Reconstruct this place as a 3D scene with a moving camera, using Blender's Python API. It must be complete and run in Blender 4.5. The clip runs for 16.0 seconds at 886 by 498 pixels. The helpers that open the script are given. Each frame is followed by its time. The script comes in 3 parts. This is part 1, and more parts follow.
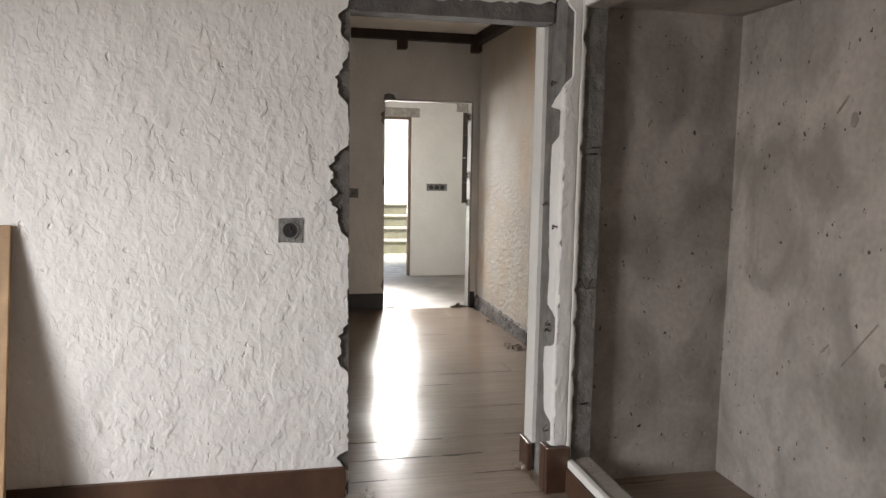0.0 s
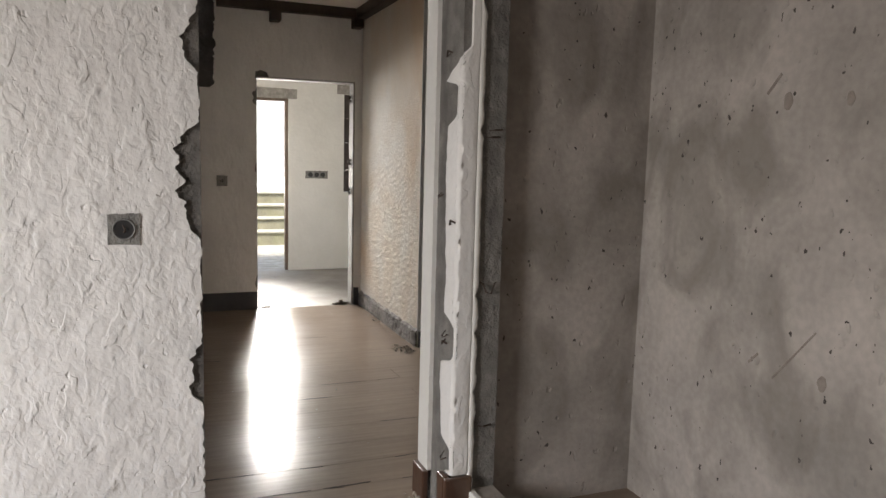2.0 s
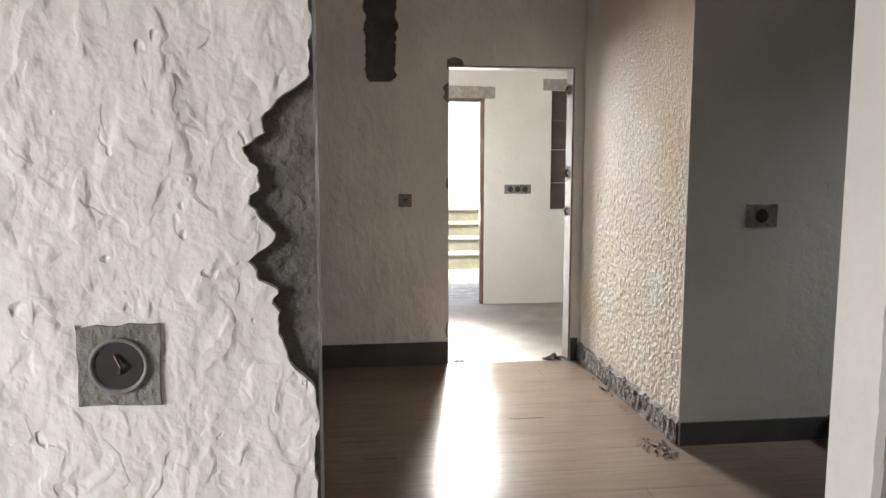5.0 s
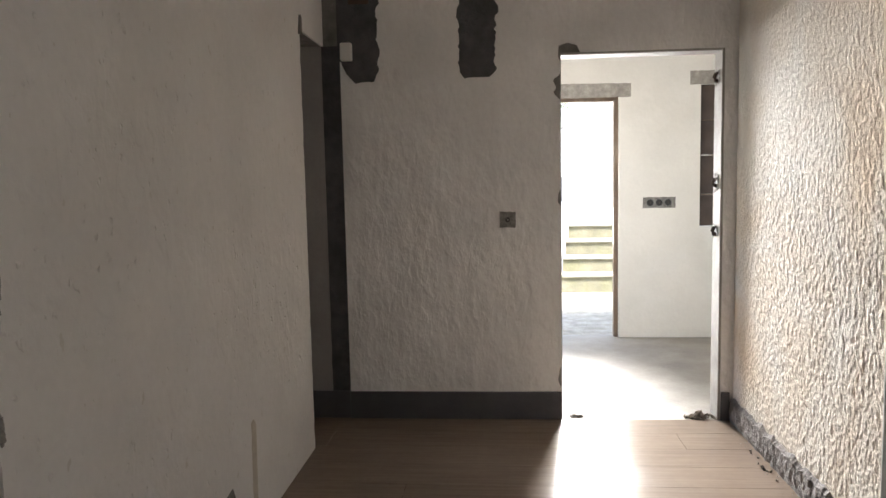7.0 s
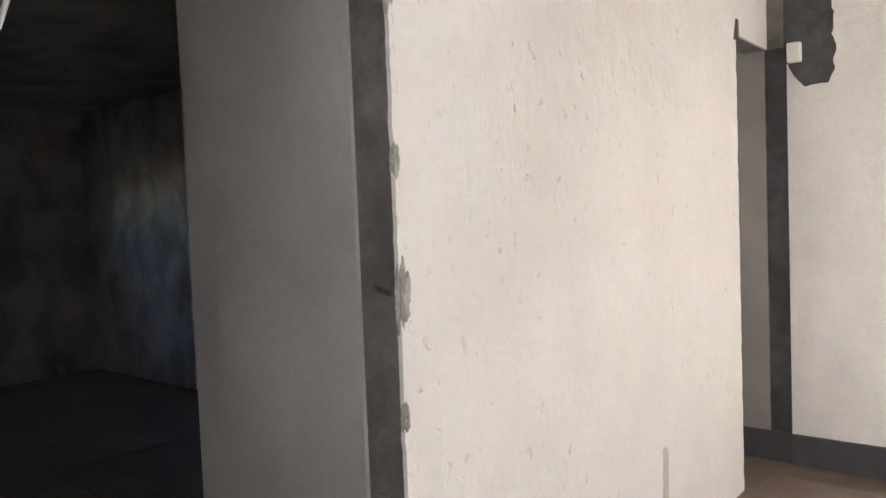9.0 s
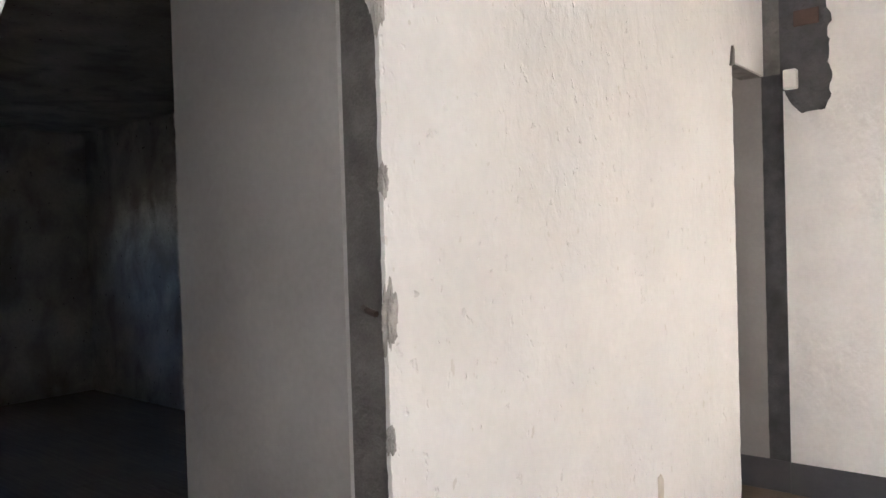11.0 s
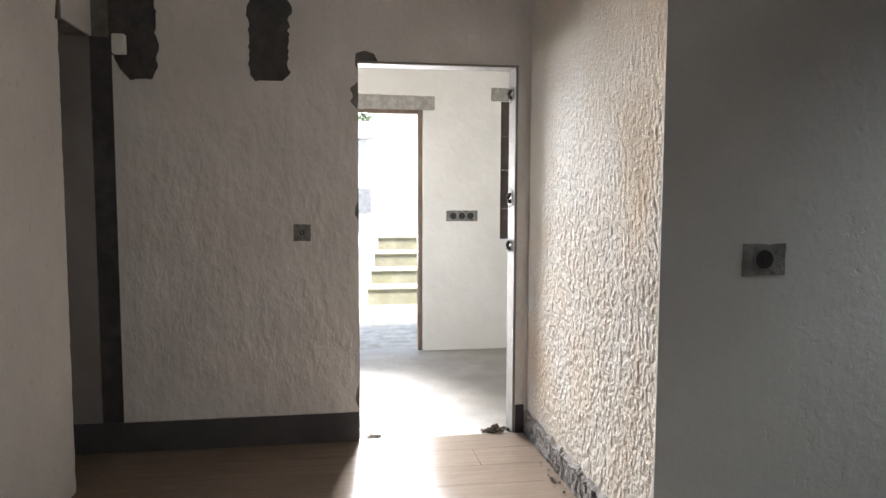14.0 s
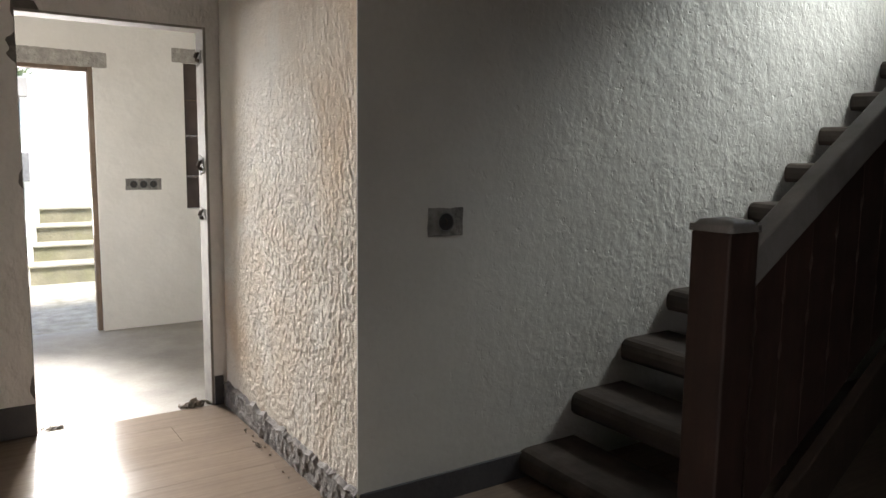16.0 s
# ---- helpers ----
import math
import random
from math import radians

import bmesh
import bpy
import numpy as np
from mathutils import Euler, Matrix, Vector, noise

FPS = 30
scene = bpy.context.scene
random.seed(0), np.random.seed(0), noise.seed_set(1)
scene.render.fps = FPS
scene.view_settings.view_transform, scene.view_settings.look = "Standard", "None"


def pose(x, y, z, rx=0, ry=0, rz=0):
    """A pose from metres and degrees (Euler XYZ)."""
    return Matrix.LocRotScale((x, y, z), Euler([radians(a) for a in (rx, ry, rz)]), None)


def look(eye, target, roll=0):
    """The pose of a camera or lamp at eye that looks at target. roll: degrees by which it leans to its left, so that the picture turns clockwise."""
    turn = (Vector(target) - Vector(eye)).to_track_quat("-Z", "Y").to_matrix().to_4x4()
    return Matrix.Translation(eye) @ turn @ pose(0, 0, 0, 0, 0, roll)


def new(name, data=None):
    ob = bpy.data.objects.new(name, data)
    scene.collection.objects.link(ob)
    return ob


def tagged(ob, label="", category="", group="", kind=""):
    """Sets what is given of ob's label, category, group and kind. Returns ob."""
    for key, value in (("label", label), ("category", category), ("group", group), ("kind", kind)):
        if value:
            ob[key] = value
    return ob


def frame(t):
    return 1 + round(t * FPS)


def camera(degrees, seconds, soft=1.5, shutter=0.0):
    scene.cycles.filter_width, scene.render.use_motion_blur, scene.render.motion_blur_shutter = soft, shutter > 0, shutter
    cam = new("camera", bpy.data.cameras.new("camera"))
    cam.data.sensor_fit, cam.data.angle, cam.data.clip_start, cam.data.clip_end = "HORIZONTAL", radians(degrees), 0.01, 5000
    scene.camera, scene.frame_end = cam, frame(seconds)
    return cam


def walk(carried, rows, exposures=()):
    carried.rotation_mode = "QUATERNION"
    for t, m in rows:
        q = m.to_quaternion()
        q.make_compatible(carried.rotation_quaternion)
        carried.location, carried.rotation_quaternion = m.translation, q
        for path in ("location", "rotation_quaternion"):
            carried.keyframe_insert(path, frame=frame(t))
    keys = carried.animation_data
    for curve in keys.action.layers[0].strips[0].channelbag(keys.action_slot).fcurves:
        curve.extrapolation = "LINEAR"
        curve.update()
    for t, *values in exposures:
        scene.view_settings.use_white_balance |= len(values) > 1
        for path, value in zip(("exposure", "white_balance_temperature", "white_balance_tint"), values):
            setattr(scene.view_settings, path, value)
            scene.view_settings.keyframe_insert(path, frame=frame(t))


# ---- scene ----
cam = camera(61.9, 16.0)
PATH = [
    (0, (0.177, 0.597, 1.469), (0.608, 2.537, 1.243), 1.0),
    (0.5, (0.212, 0.614, 1.460), (0.662, 2.547, 1.217), 1.4),
    (1, (0.241, 0.704, 1.446), (0.700, 2.631, 1.174), 2.1),
    (1.5, (0.287, 0.934, 1.457), (0.906, 2.816, 1.188), 2.5),
    (2, (0.309, 1.096, 1.458), (1.040, 2.941, 1.205), 1.5),
    (2.5, (0.352, 1.268, 1.471), (0.890, 3.179, 1.233), 0.6),
    (3, (0.363, 1.500, 1.445), (0.657, 3.461, 1.182), 0.8),
    (3.5, (0.334, 1.791, 1.464), (0.588, 3.755, 1.185), 0.3),
    (3.7, (0.354, 1.899, 1.461), (0.628, 3.861, 1.184), 0.3),
    (5.8, (0.791, 3.219, 1.427), (0.957, 5.201, 1.212), -0.6),
    (6, (0.868, 3.275, 1.422), (0.969, 5.260, 1.202), -0.4),
    (6.5, (0.872, 3.457, 1.396), (0.864, 5.446, 1.191), -0.8),
    (7, (0.869, 3.683, 1.428), (0.705, 5.667, 1.235), -1.2),
    (7.5, (0.927, 3.755, 1.415), (0.517, 5.705, 1.248), -1.4),
    (8, (0.928, 3.813, 1.404), (0.142, 5.646, 1.253), -1.2),
    (8.5, (0.982, 3.808, 1.410), (-0.158, 5.447, 1.282), -2.4),
    (8.7, (0.990, 3.812, 1.406), (-0.255, 5.375, 1.288), -2.3),
    (10.8, (1.016, 3.848, 1.398), (-0.288, 5.365, 1.362), -1.8),
    (11, (1.013, 3.849, 1.395), (-0.260, 5.391, 1.363), -1.7),
    (11.5, (0.980, 3.848, 1.401), (-0.171, 5.483, 1.367), -1.3),
    (12, (0.966, 3.838, 1.400), (-0.013, 5.581, 1.368), -1.4),
    (12.5, (0.973, 3.846, 1.434), (0.219, 5.698, 1.388), -1.1),
    (13, (0.985, 3.830, 1.431), (0.508, 5.771, 1.351), -0.9),
    (13.5, (0.970, 3.820, 1.433), (0.887, 5.814, 1.302), -0.3),
    (14, (0.996, 3.859, 1.436), (1.321, 5.825, 1.265), 0.2),
    (14.5, (0.987, 3.871, 1.437), (1.721, 5.722, 1.243), 0.3),
    (15, (0.954, 3.883, 1.438), (1.928, 5.620, 1.255), 1.0),
    (15.5, (0.918, 3.834, 1.435), (1.981, 5.514, 1.221), 0.9),
    (16, (0.917, 3.805, 1.442), (2.012, 5.459, 1.190), 0.8),
]
walk(cam, [(t, look(eye, target, roll)) for t, eye, target, roll in PATH],
     exposures=[(0, 1.78, 6550, 10), (2.0, 1.78, 6600, 10), (3.0, 1.6, 6600, 10), (3.7, 1.45, 6650, 10), (5.8, 2.57, 6400, 10),
                (7.0, 2.55, 6350, 10), (7.6, 2.62, 6300, 10), (8.0, 3.52, 6200, 10), (8.3, 4.07, 6050, 10), (8.7, 4.72, 5950, 10), (10.8, 4.76, 5800, 10),
                (11.5, 4.68, 5800, 10), (12.5, 3.82, 5850, 10), (13.0, 3.4, 5950, 10), (13.5, 2.52, 6000, 10), (14.0, 2.42, 6150, 10), (14.7, 2.07, 6350, 10), (16.0, 1.92, 6550, 10)])

# ---- light ----
world = bpy.data.worlds.new("world")
scene.world = world
world.use_nodes = True
wn = world.node_tree.nodes
sky = wn.new("ShaderNodeTexSky")
sky.sky_type = 'NISHITA'
sky.sun_disc = False
sky.sun_elevation, sky.sun_rotation = radians(62), radians(170)
wn["Background"].inputs[1].default_value = 0.15
world.node_tree.links.new(sky.outputs[0], wn["Background"].inputs[0])

sun = new("sun", bpy.data.lights.new("sun", 'SUN'))
sun.data.energy, sun.data.angle, sun.data.color = 3.0, radians(12), (1, 0.95, 0.88)
sun.matrix_world = look((0, 0, 0), (-0.08, 0.45, -0.87))


def area(name, eye, target, w, h, watts, colour=(1, 1, 1), spread=180):
    lamp = new(name, bpy.data.lights.new(name, 'AREA'))
    lamp.data.shape, lamp.data.size, lamp.data.size_y = 'RECTANGLE', w, h
    lamp.data.energy, lamp.data.color = watts, colour
    lamp.data.spread = radians(spread)
    lamp.matrix_world = look(eye, target)
    return lamp


area("daylight_outer_door", (1.37, 10.33, 1.42), (0.15, 5.0, 0.40), 0.86, 1.3, 42, (1, 0.965, 0.93), 76)
# Added fill lamp in an unseen west opening, brightens the back room walls.
area("fill_back_room_west", (-0.62, 9.15, 1.5), (5, 10.6, 1.2), 1.2, 1.2, 2.6, (1, 0.95, 0.86), 74)
area("daylight_room_window", (-2.60, 1.95, 1.4), (0.6, 3.0, -0.45), 0.9, 1.2, 17, (1.0, 0.965, 0.945), 120)
area("daylight_stair_window", (6.5, 5.2, 4.1), (5.2, 6.27, 2.6), 1.0, 1.1, 5.2, (0.97, 1, 0.96), 54)

# ---- materials ----


def material(name, colour, rough=0.8, var=0.15, scale=6.0, stain=None, stain_amt=0.0, stain_scale=1.2,
             bumps=(), metal=0.0, grain=0.0, grain_axis=(1, 1, 1), spec=0.5, fade=None, specks=None):
    """Two scales of colour variation, optional stains, and layered relief in metres: bumps = (kind, scale, height, stretch)."""
    m = bpy.data.materials.new(name)
    m.use_nodes = True
    nt = m.node_tree
    n, L = nt.nodes, nt.links
    b = n["Principled BSDF"]
    b.inputs["Roughness"].default_value, b.inputs["Metallic"].default_value = rough, metal
    b.inputs["Specular IOR Level"].default_value = spec
    tc = n.new("ShaderNodeNewGeometry")
    pos = tc.outputs["Position"]

    def tex(sc, detail=5, stretch=(1, 1, 1), dist=0.0):
        mp = n.new("ShaderNodeMapping")
        mp.inputs["Scale"].default_value = stretch
        mp.inputs["Location"].default_value = (0.371, 0.213, 0.137)
        L.new(pos, mp.inputs[0])
        t = n.new("ShaderNodeTexNoise")
        t.inputs["Scale"].default_value, t.inputs["Detail"].default_value = sc, detail
        t.inputs["Distortion"].default_value = dist
        L.new(mp.outputs[0], t.inputs["Vector"])
        return t.outputs["Fac"]

    def ramp(src, lo, hi):
        r = n.new("ShaderNodeMapRange")
        r.inputs[1].default_value, r.inputs[2].default_value = lo, hi
        L.new(src, r.inputs[0])
        return r.outputs[0]

    def mix(fac, a, c):
        x = n.new("ShaderNodeMix")
        x.data_type = 'RGBA'
        for sock, val in ((x.inputs[0], fac), (x.inputs[6], a), (x.inputs[7], c)):
            if isinstance(val, (tuple, float, int)):
                sock.default_value = (*val, 1) if isinstance(val, tuple) else val
            else:
                L.new(val, sock)
        return x.outputs[2]

    dark = tuple(c * (1 - var) for c in colour)
    light = tuple(min(1, c * (1 + var * 0.6)) for c in colour)
    col = mix(ramp(tex(scale), 0.3, 0.7), dark, light)
    fine = mix(ramp(tex(scale * 14, 3), 0.35, 0.65), tuple(1 - var * 0.5 for _ in range(3)), (1.0, 1.0, 1.0))
    mul = n.new("ShaderNodeMix")
    mul.data_type, mul.blend_type = 'RGBA', 'MULTIPLY'
    mul.inputs[0].default_value = 1
    L.new(col, mul.inputs[6])
    L.new(fine, mul.inputs[7])
    col = mul.outputs[2]
    if stain:
        s = ramp(tex(stain_scale, 6, (1, 1, 0.6), 0.6), 0.48, 0.68)
        sm = n.new("ShaderNodeMath")
        sm.operation = 'MULTIPLY'
        sm.inputs[1].default_value = stain_amt
        L.new(s, sm.inputs[0])
        col = mix(sm.outputs[0], col, stain)
    if specks:
        col = mix(ramp(tex(specks[0], 2, (1, 1, 0.7)), specks[1] + 0.025, specks[1]), col, specks[2])
    if grain:
        g = ramp(tex(30, 4, grain_axis), 0.3, 0.7)
        gm = n.new("ShaderNodeMath")
        gm.operation = 'MULTIPLY'
        gm.inputs[1].default_value = grain
        L.new(g, gm.inputs[0])
        col = mix(gm.outputs[0], col, tuple(c * 0.35 for c in colour))
    L.new(col, b.inputs["Base Color"])
    r = n.new("ShaderNodeMapRange")
    r.inputs[3].default_value, r.inputs[4].default_value = max(0.05, rough - 0.12), min(1, rough + 0.12)
    L.new(tex(scale * 0.7), r.inputs[0])
    L.new(r.outputs[0], b.inputs["Roughness"])
    normal = None
    for kind, sc, height, stretch in bumps:
        if kind == "noise":
            src = tex(sc, 4, stretch, 0.15)
        elif kind == "ridge":
            src = tex(sc, 5, stretch, 0.9)
            for op, val in (('SUBTRACT', 0.5), ('ABSOLUTE', 0), ('MULTIPLY', -2.0)):
                q = n.new("ShaderNodeMath")
                q.operation = op
                q.inputs[1].default_value = val
                L.new(src, q.inputs[0])
                src = q.outputs[0]
        elif kind == "pits":
            src = ramp(tex(sc, 2, stretch), 0.24, 0.33)
        elif kind == "flakes":
            src = ramp(tex(sc, 3, stretch, 0.3), 0.46, 0.60)
        elif kind == "lips":
            # thin raised edges where the trowel lifted off, only in places
            edge_on = ramp(tex(sc, 1.5, stretch, 0.5), 0.49, 0.565)
            q = n.new("ShaderNodeMath")
            q.operation = 'MULTIPLY'
            L.new(edge_on, q.inputs[0])
            L.new(ramp(tex(sc * 0.62, 2, stretch), 0.42, 0.60), q.inputs[1])
            src = q.outputs[0]
        elif kind == "blobs":
            src = ramp(tex(sc, 2, stretch, 0.8), 0.42, 0.62)
        else:
            mp = n.new("ShaderNodeMapping")
            mp.inputs["Scale"].default_value = stretch
            L.new(pos, mp.inputs[0])
            wv = n.new("ShaderNodeTexNoise")
            wv.inputs["Scale"].default_value = sc * 0.5
            L.new(mp.outputs[0], wv.inputs["Vector"])
            ad = n.new("ShaderNodeVectorMath")
            ad.operation = 'MULTIPLY_ADD'
            ad.inputs[1].default_value = (0.12, 0.12, 0.12)
            L.new(wv.outputs["Color"], ad.inputs[0])
            L.new(mp.outputs[0], ad.inputs[2])
            v = n.new("ShaderNodeTexVoronoi")
            v.feature = 'SMOOTH_F1'
            v.inputs["Scale"].default_value = sc
            v.inputs["Smoothness"].default_value = 0.4
            L.new(ad.outputs[0], v.inputs["Vector"])
            src = v.outputs["Distance"]
        bp = n.new("ShaderNodeBump")
        bp.inputs["Distance"].default_value = height
        bp.inputs["Strength"].default_value = 1
        if fade:
            sx = n.new("ShaderNodeSeparateXYZ")
            L.new(pos, sx.inputs[0])
            fr = n.new("ShaderNodeMapRange")
            fr.inputs[1].default_value, fr.inputs[2].default_value, fr.inputs[3].default_value = fade[0], fade[1], 0.12
            L.new(sx.outputs["X"], fr.inputs[0])
            L.new(fr.outputs[0], bp.inputs["Strength"])
        L.new(src, bp.inputs["Height"])
        if normal:
            L.new(normal, bp.inputs["Normal"])
        normal = bp.outputs[0]
    if normal:
        L.new(normal, b.inputs["Normal"])
    return m


ONE = (1, 1, 1)
M_TROWEL = material("trowelled_white_plaster", (0.80, 0.79, 0.78), 0.85, 0.06, 3, (0.62, 0.58, 0.52), 0.10, 1.0,
                    (("noise", 5, 0.016, (1, 1, 0.8)), ("noise", 14, 0.011, (1, 1, 0.75)), ("lips", 19, 0.0021, (1, 1, 0.66)),
                     ("lips", 31, 0.0012, (1, 1, 0.75)), ("pits", 26, 0.005, (1, 1, 0.7)), ("noise", 50, 0.0022, ONE)))
M_STAIRPL = material("stair_wall_plaster", (0.68, 0.68, 0.65), 0.88, 0.07, 3, (0.60, 0.58, 0.52), 0.15, 1.0,
                     (("noise", 6, 0.018, ONE), ("noise", 17, 0.007, ONE), ("flakes", 15, 0.0016, ONE), ("lips", 22, 0.0016, ONE), ("pits", 24, 0.004, ONE),
                      ("noise", 50, 0.002, ONE)), fade=(2.5, 4.2))
M_SMOOTH = material("smooth_cream_plaster", (0.78, 0.765, 0.74), 0.88, 0.06, 2.5, (0.60, 0.56, 0.50), 0.15, 1.6,
                    (("noise", 5, 0.010, ONE), ("flakes", 17, 0.0009, (1, 1, 0.8)), ("pits", 30, 0.0042, (1, 1, 0.8)), ("lips", 12, 0.0011, (1, 1, 0.5)), ("noise", 90, 0.0008, ONE)),
                    specks=(23, 0.272, (0.66, 0.635, 0.59)))
M_SKIM = material("grey_skim_plaster", (0.41, 0.395, 0.375), 0.9, 0.12, 3, (0.34, 0.325, 0.30), 0.4, 1.4, (("noise", 5, 0.008, ONE), ("lips", 14, 0.001, (1, 1, 0.6)), ("noise", 70, 0.0008, ONE)))
M_SPLASH = material("rough_splash_plaster", (0.76, 0.72, 0.66), 0.9, 0.08, 3, (0.66, 0.49, 0.32), 0.8, 0.9,
                    (("noise", 70, 0.005, (1, 1, 0.7)), ("noise", 150, 0.003, ONE)))
M_CONCRETE = material("bare_grey_concrete", (0.445, 0.405, 0.37), 0.82, 0.26, 2.6, (0.17, 0.15, 0.13), 0.65, 3.6,
                      (("noise", 6, 0.006, ONE), ("pits", 24, 0.005, (1, 1, 0.7)), ("noise", 60, 0.0015, ONE)), specks=(34, 0.262, (0.06, 0.05, 0.045)))
M_RAW = material("raw_broken_mortar", (0.24, 0.23, 0.215), 0.92, 0.3, 14, (0.11, 0.10, 0.095), 0.6, 7,
                 (("noise", 30, 0.012, ONE), ("noise", 110, 0.004, ONE)))
M_RAWMID = material("broken_wall_core", (0.17, 0.16, 0.15), 0.95, 0.3, 12, (0.08, 0.075, 0.07), 0.6, 7,
                    (("noise", 26, 0.016, ONE), ("noise", 100, 0.004, ONE)))
M_BOXBED = material("chiselled_grey_mortar", (0.29, 0.285, 0.27), 0.95, 0.3, 30, (0.06, 0.055, 0.05), 0.6, 20,
                    (("noise", 60, 0.008, ONE),))
# The side room's shade is put into this grey; its other walls are paler.
M_SHADEPL = material("shaded_side_room_plaster", (0.36, 0.345, 0.33), 0.9, 0.1, 4, (0.3, 0.28, 0.26), 0.3, 2, (("noise", 10, 0.005, ONE),))
M_SMEAR = material("old_glue_smear", (0.55, 0.50, 0.42), 0.85, 0.15, 20, (0.65, 0.60, 0.54), 0.5, 14, (("noise", 40, 0.001, ONE),))
# Torn mortar; also blackens the unseen south hall wall against bounce light.
M_RAWDARK = material("dark_mortar_and_bounce_cut", (0.10, 0.10, 0.105), 0.95, 0.3, 14, (0.05, 0.05, 0.05), 0.6, 7,
                     (("noise", 28, 0.012, ONE), ("noise", 110, 0.004, ONE)))
M_FLOOR = material("worn_varnished_boards", (0.25, 0.197, 0.156), 0.20, 0.10, 2.0, None, 0, 2.0,
                   (("noise", 40, 0.00015, (0.2, 1, 1)),), spec=0.18, grain=0.3, grain_axis=(0.08, 1.6, 1))
M_SCREED = material("dusty_cement_screed", (0.36, 0.335, 0.295), 0.65, 0.18, 4, (0.25, 0.22, 0.19), 0.5, 1.6,
                    (("noise", 8, 0.004, ONE), ("noise", 90, 0.001, ONE)))
M_GREYPAINT = material("dark_grey_skirting_paint", (0.085, 0.085, 0.095), 0.6, 0.15, 8, (0.14, 0.13, 0.12), 0.3, 4,
                       (("noise", 30, 0.003, ONE),))
M_BROWN = material("brown_gloss_skirting", (0.085, 0.045, 0.030), 0.35, 0.25, 9, (0.16, 0.10, 0.06), 0.35, 3,
                   (("noise", 20, 0.003, ONE),))
M_BEAM = material("dark_stained_timber", (0.055, 0.036, 0.026), 0.6, 0.3, 8, (0.09, 0.06, 0.045), 0.4, 3,
                  (("noise", 40, 0.002, (1, 1, 1)),), grain=0.5, grain_axis=(1, 1, 0.12))
M_REDWOOD = material("reddish_brown_wood", (0.050, 0.025, 0.019), 0.6, 0.3, 7, (0.05, 0.03, 0.02), 0.45, 3,
                     (("noise", 30, 0.002, (1, 1, 0.2)),), grain=0.5, grain_axis=(1, 1, 0.08))
M_PINE = material("pale_pine", (0.42, 0.27, 0.14), 0.55, 0.2, 8, (0.28, 0.17, 0.08), 0.3, 3,
                  (("noise", 40, 0.001, (1, 1, 0.1)),), grain=0.4, grain_axis=(1, 1, 0.08))
M_DOORFRAME = material("weathered_brown_frame", (0.20, 0.14, 0.10), 0.7, 0.25, 9, (0.35, 0.30, 0.25), 0.4, 5,
                       (("noise", 50, 0.002, (1, 1, 0.2)),), grain=0.4, grain_axis=(1, 1, 0.08))
M_MOSS = material("mossy_concrete_step", (0.21, 0.195, 0.135), 0.92, 0.25, 5, (0.17, 0.17, 0.09), 0.6, 4,
                  (("noise", 18, 0.01, ONE), ("noise", 80, 0.002, ONE)))
M_TREADTOP = material("worn_concrete_tread", (0.36, 0.34, 0.28), 0.9, 0.2, 6, (0.28, 0.27, 0.17), 0.4, 5,
                      (("noise", 18, 0.006, ONE),))
M_GROUND = material("trodden_gravel_ground", (0.40, 0.37, 0.31), 0.95, 0.3, 9, (0.20, 0.19, 0.13), 0.5, 3,
                    (("noise", 25, 0.02, ONE), ("noise", 120, 0.004, ONE)))
M_LIME = material("white_limewash", (0.82, 0.81, 0.78), 0.9, 0.05, 3, (0.62, 0.60, 0.54), 0.2, 1.2,
                  (("noise", 12, 0.006, ONE),))
M_CEIL = material("painted_ceiling", (0.78, 0.73, 0.66), 0.9, 0.08, 3, (0.52, 0.45, 0.36), 0.4, 1.2,
                  (("noise", 8, 0.004, ONE),))
M_LEAF = material("plant_leaf", (0.09, 0.12, 0.04), 0.6, 0.3, 20)
M_BLACKBOX = material("black_box_plastic", (0.03, 0.03, 0.032), 0.5, 0.2, 30)
M_GREYBOX = material("grey_conduit_plastic", (0.20, 0.20, 0.20), 0.5, 0.2, 30)
M_STEEL = material("rusty_wire", (0.10, 0.075, 0.06), 0.55, 0.3, 40, metal=0.6)
M_CABLE = material("white_cable", (0.72, 0.72, 0.70), 0.45, 0.1, 30)
M_BRICK = material("hollow_red_brick", (0.10, 0.062, 0.052), 0.9, 0.25, 12, (0.18, 0.10, 0.08), 0.4, 8,
                   (("noise", 50, 0.003, ONE),))
M_BOARD = material("grimy_window_board", (0.095, 0.075, 0.07), 0.7, 0.25, 8, (0.16, 0.12, 0.09), 0.4, 3,
                   (("noise", 40, 0.002, (0.2, 1, 1)),))

M_FARPL = material("far_wall_plaster", (0.85, 0.84, 0.83), 0.88, 0.08, 3, (0.55, 0.53, 0.50), 0.2, 1.1,
                   (("noise", 6, 0.026, (1, 1, 0.6)), ("noise", 15, 0.013, (1, 1, 0.55)), ("lips", 20, 0.0012, (1, 1, 0.55)), ("noise", 60, 0.0014, ONE)))
M_JAMBPL = material("white_jamb_plaster", (0.82, 0.81, 0.795), 0.87, 0.06, 4, (0.64, 0.61, 0.56), 0.15, 3,
                    (("noise", 14, 0.005, (1, 1, 0.7)), ("lips", 26, 0.0014, (1, 1, 0.6)), ("noise", 60, 0.0014, ONE)))
M_MORTARLT = material("pale_crumbled_mortar", (0.42, 0.40, 0.37), 0.95, 0.3, 20, (0.25, 0.23, 0.21), 0.5, 14,
                      (("noise", 50, 0.008, ONE),))
M_SCRATCH = material("dull_brown_mark", (0.29, 0.25, 0.22), 0.85, 0.25, 30, (0.30, 0.27, 0.24), 0.5, 20)
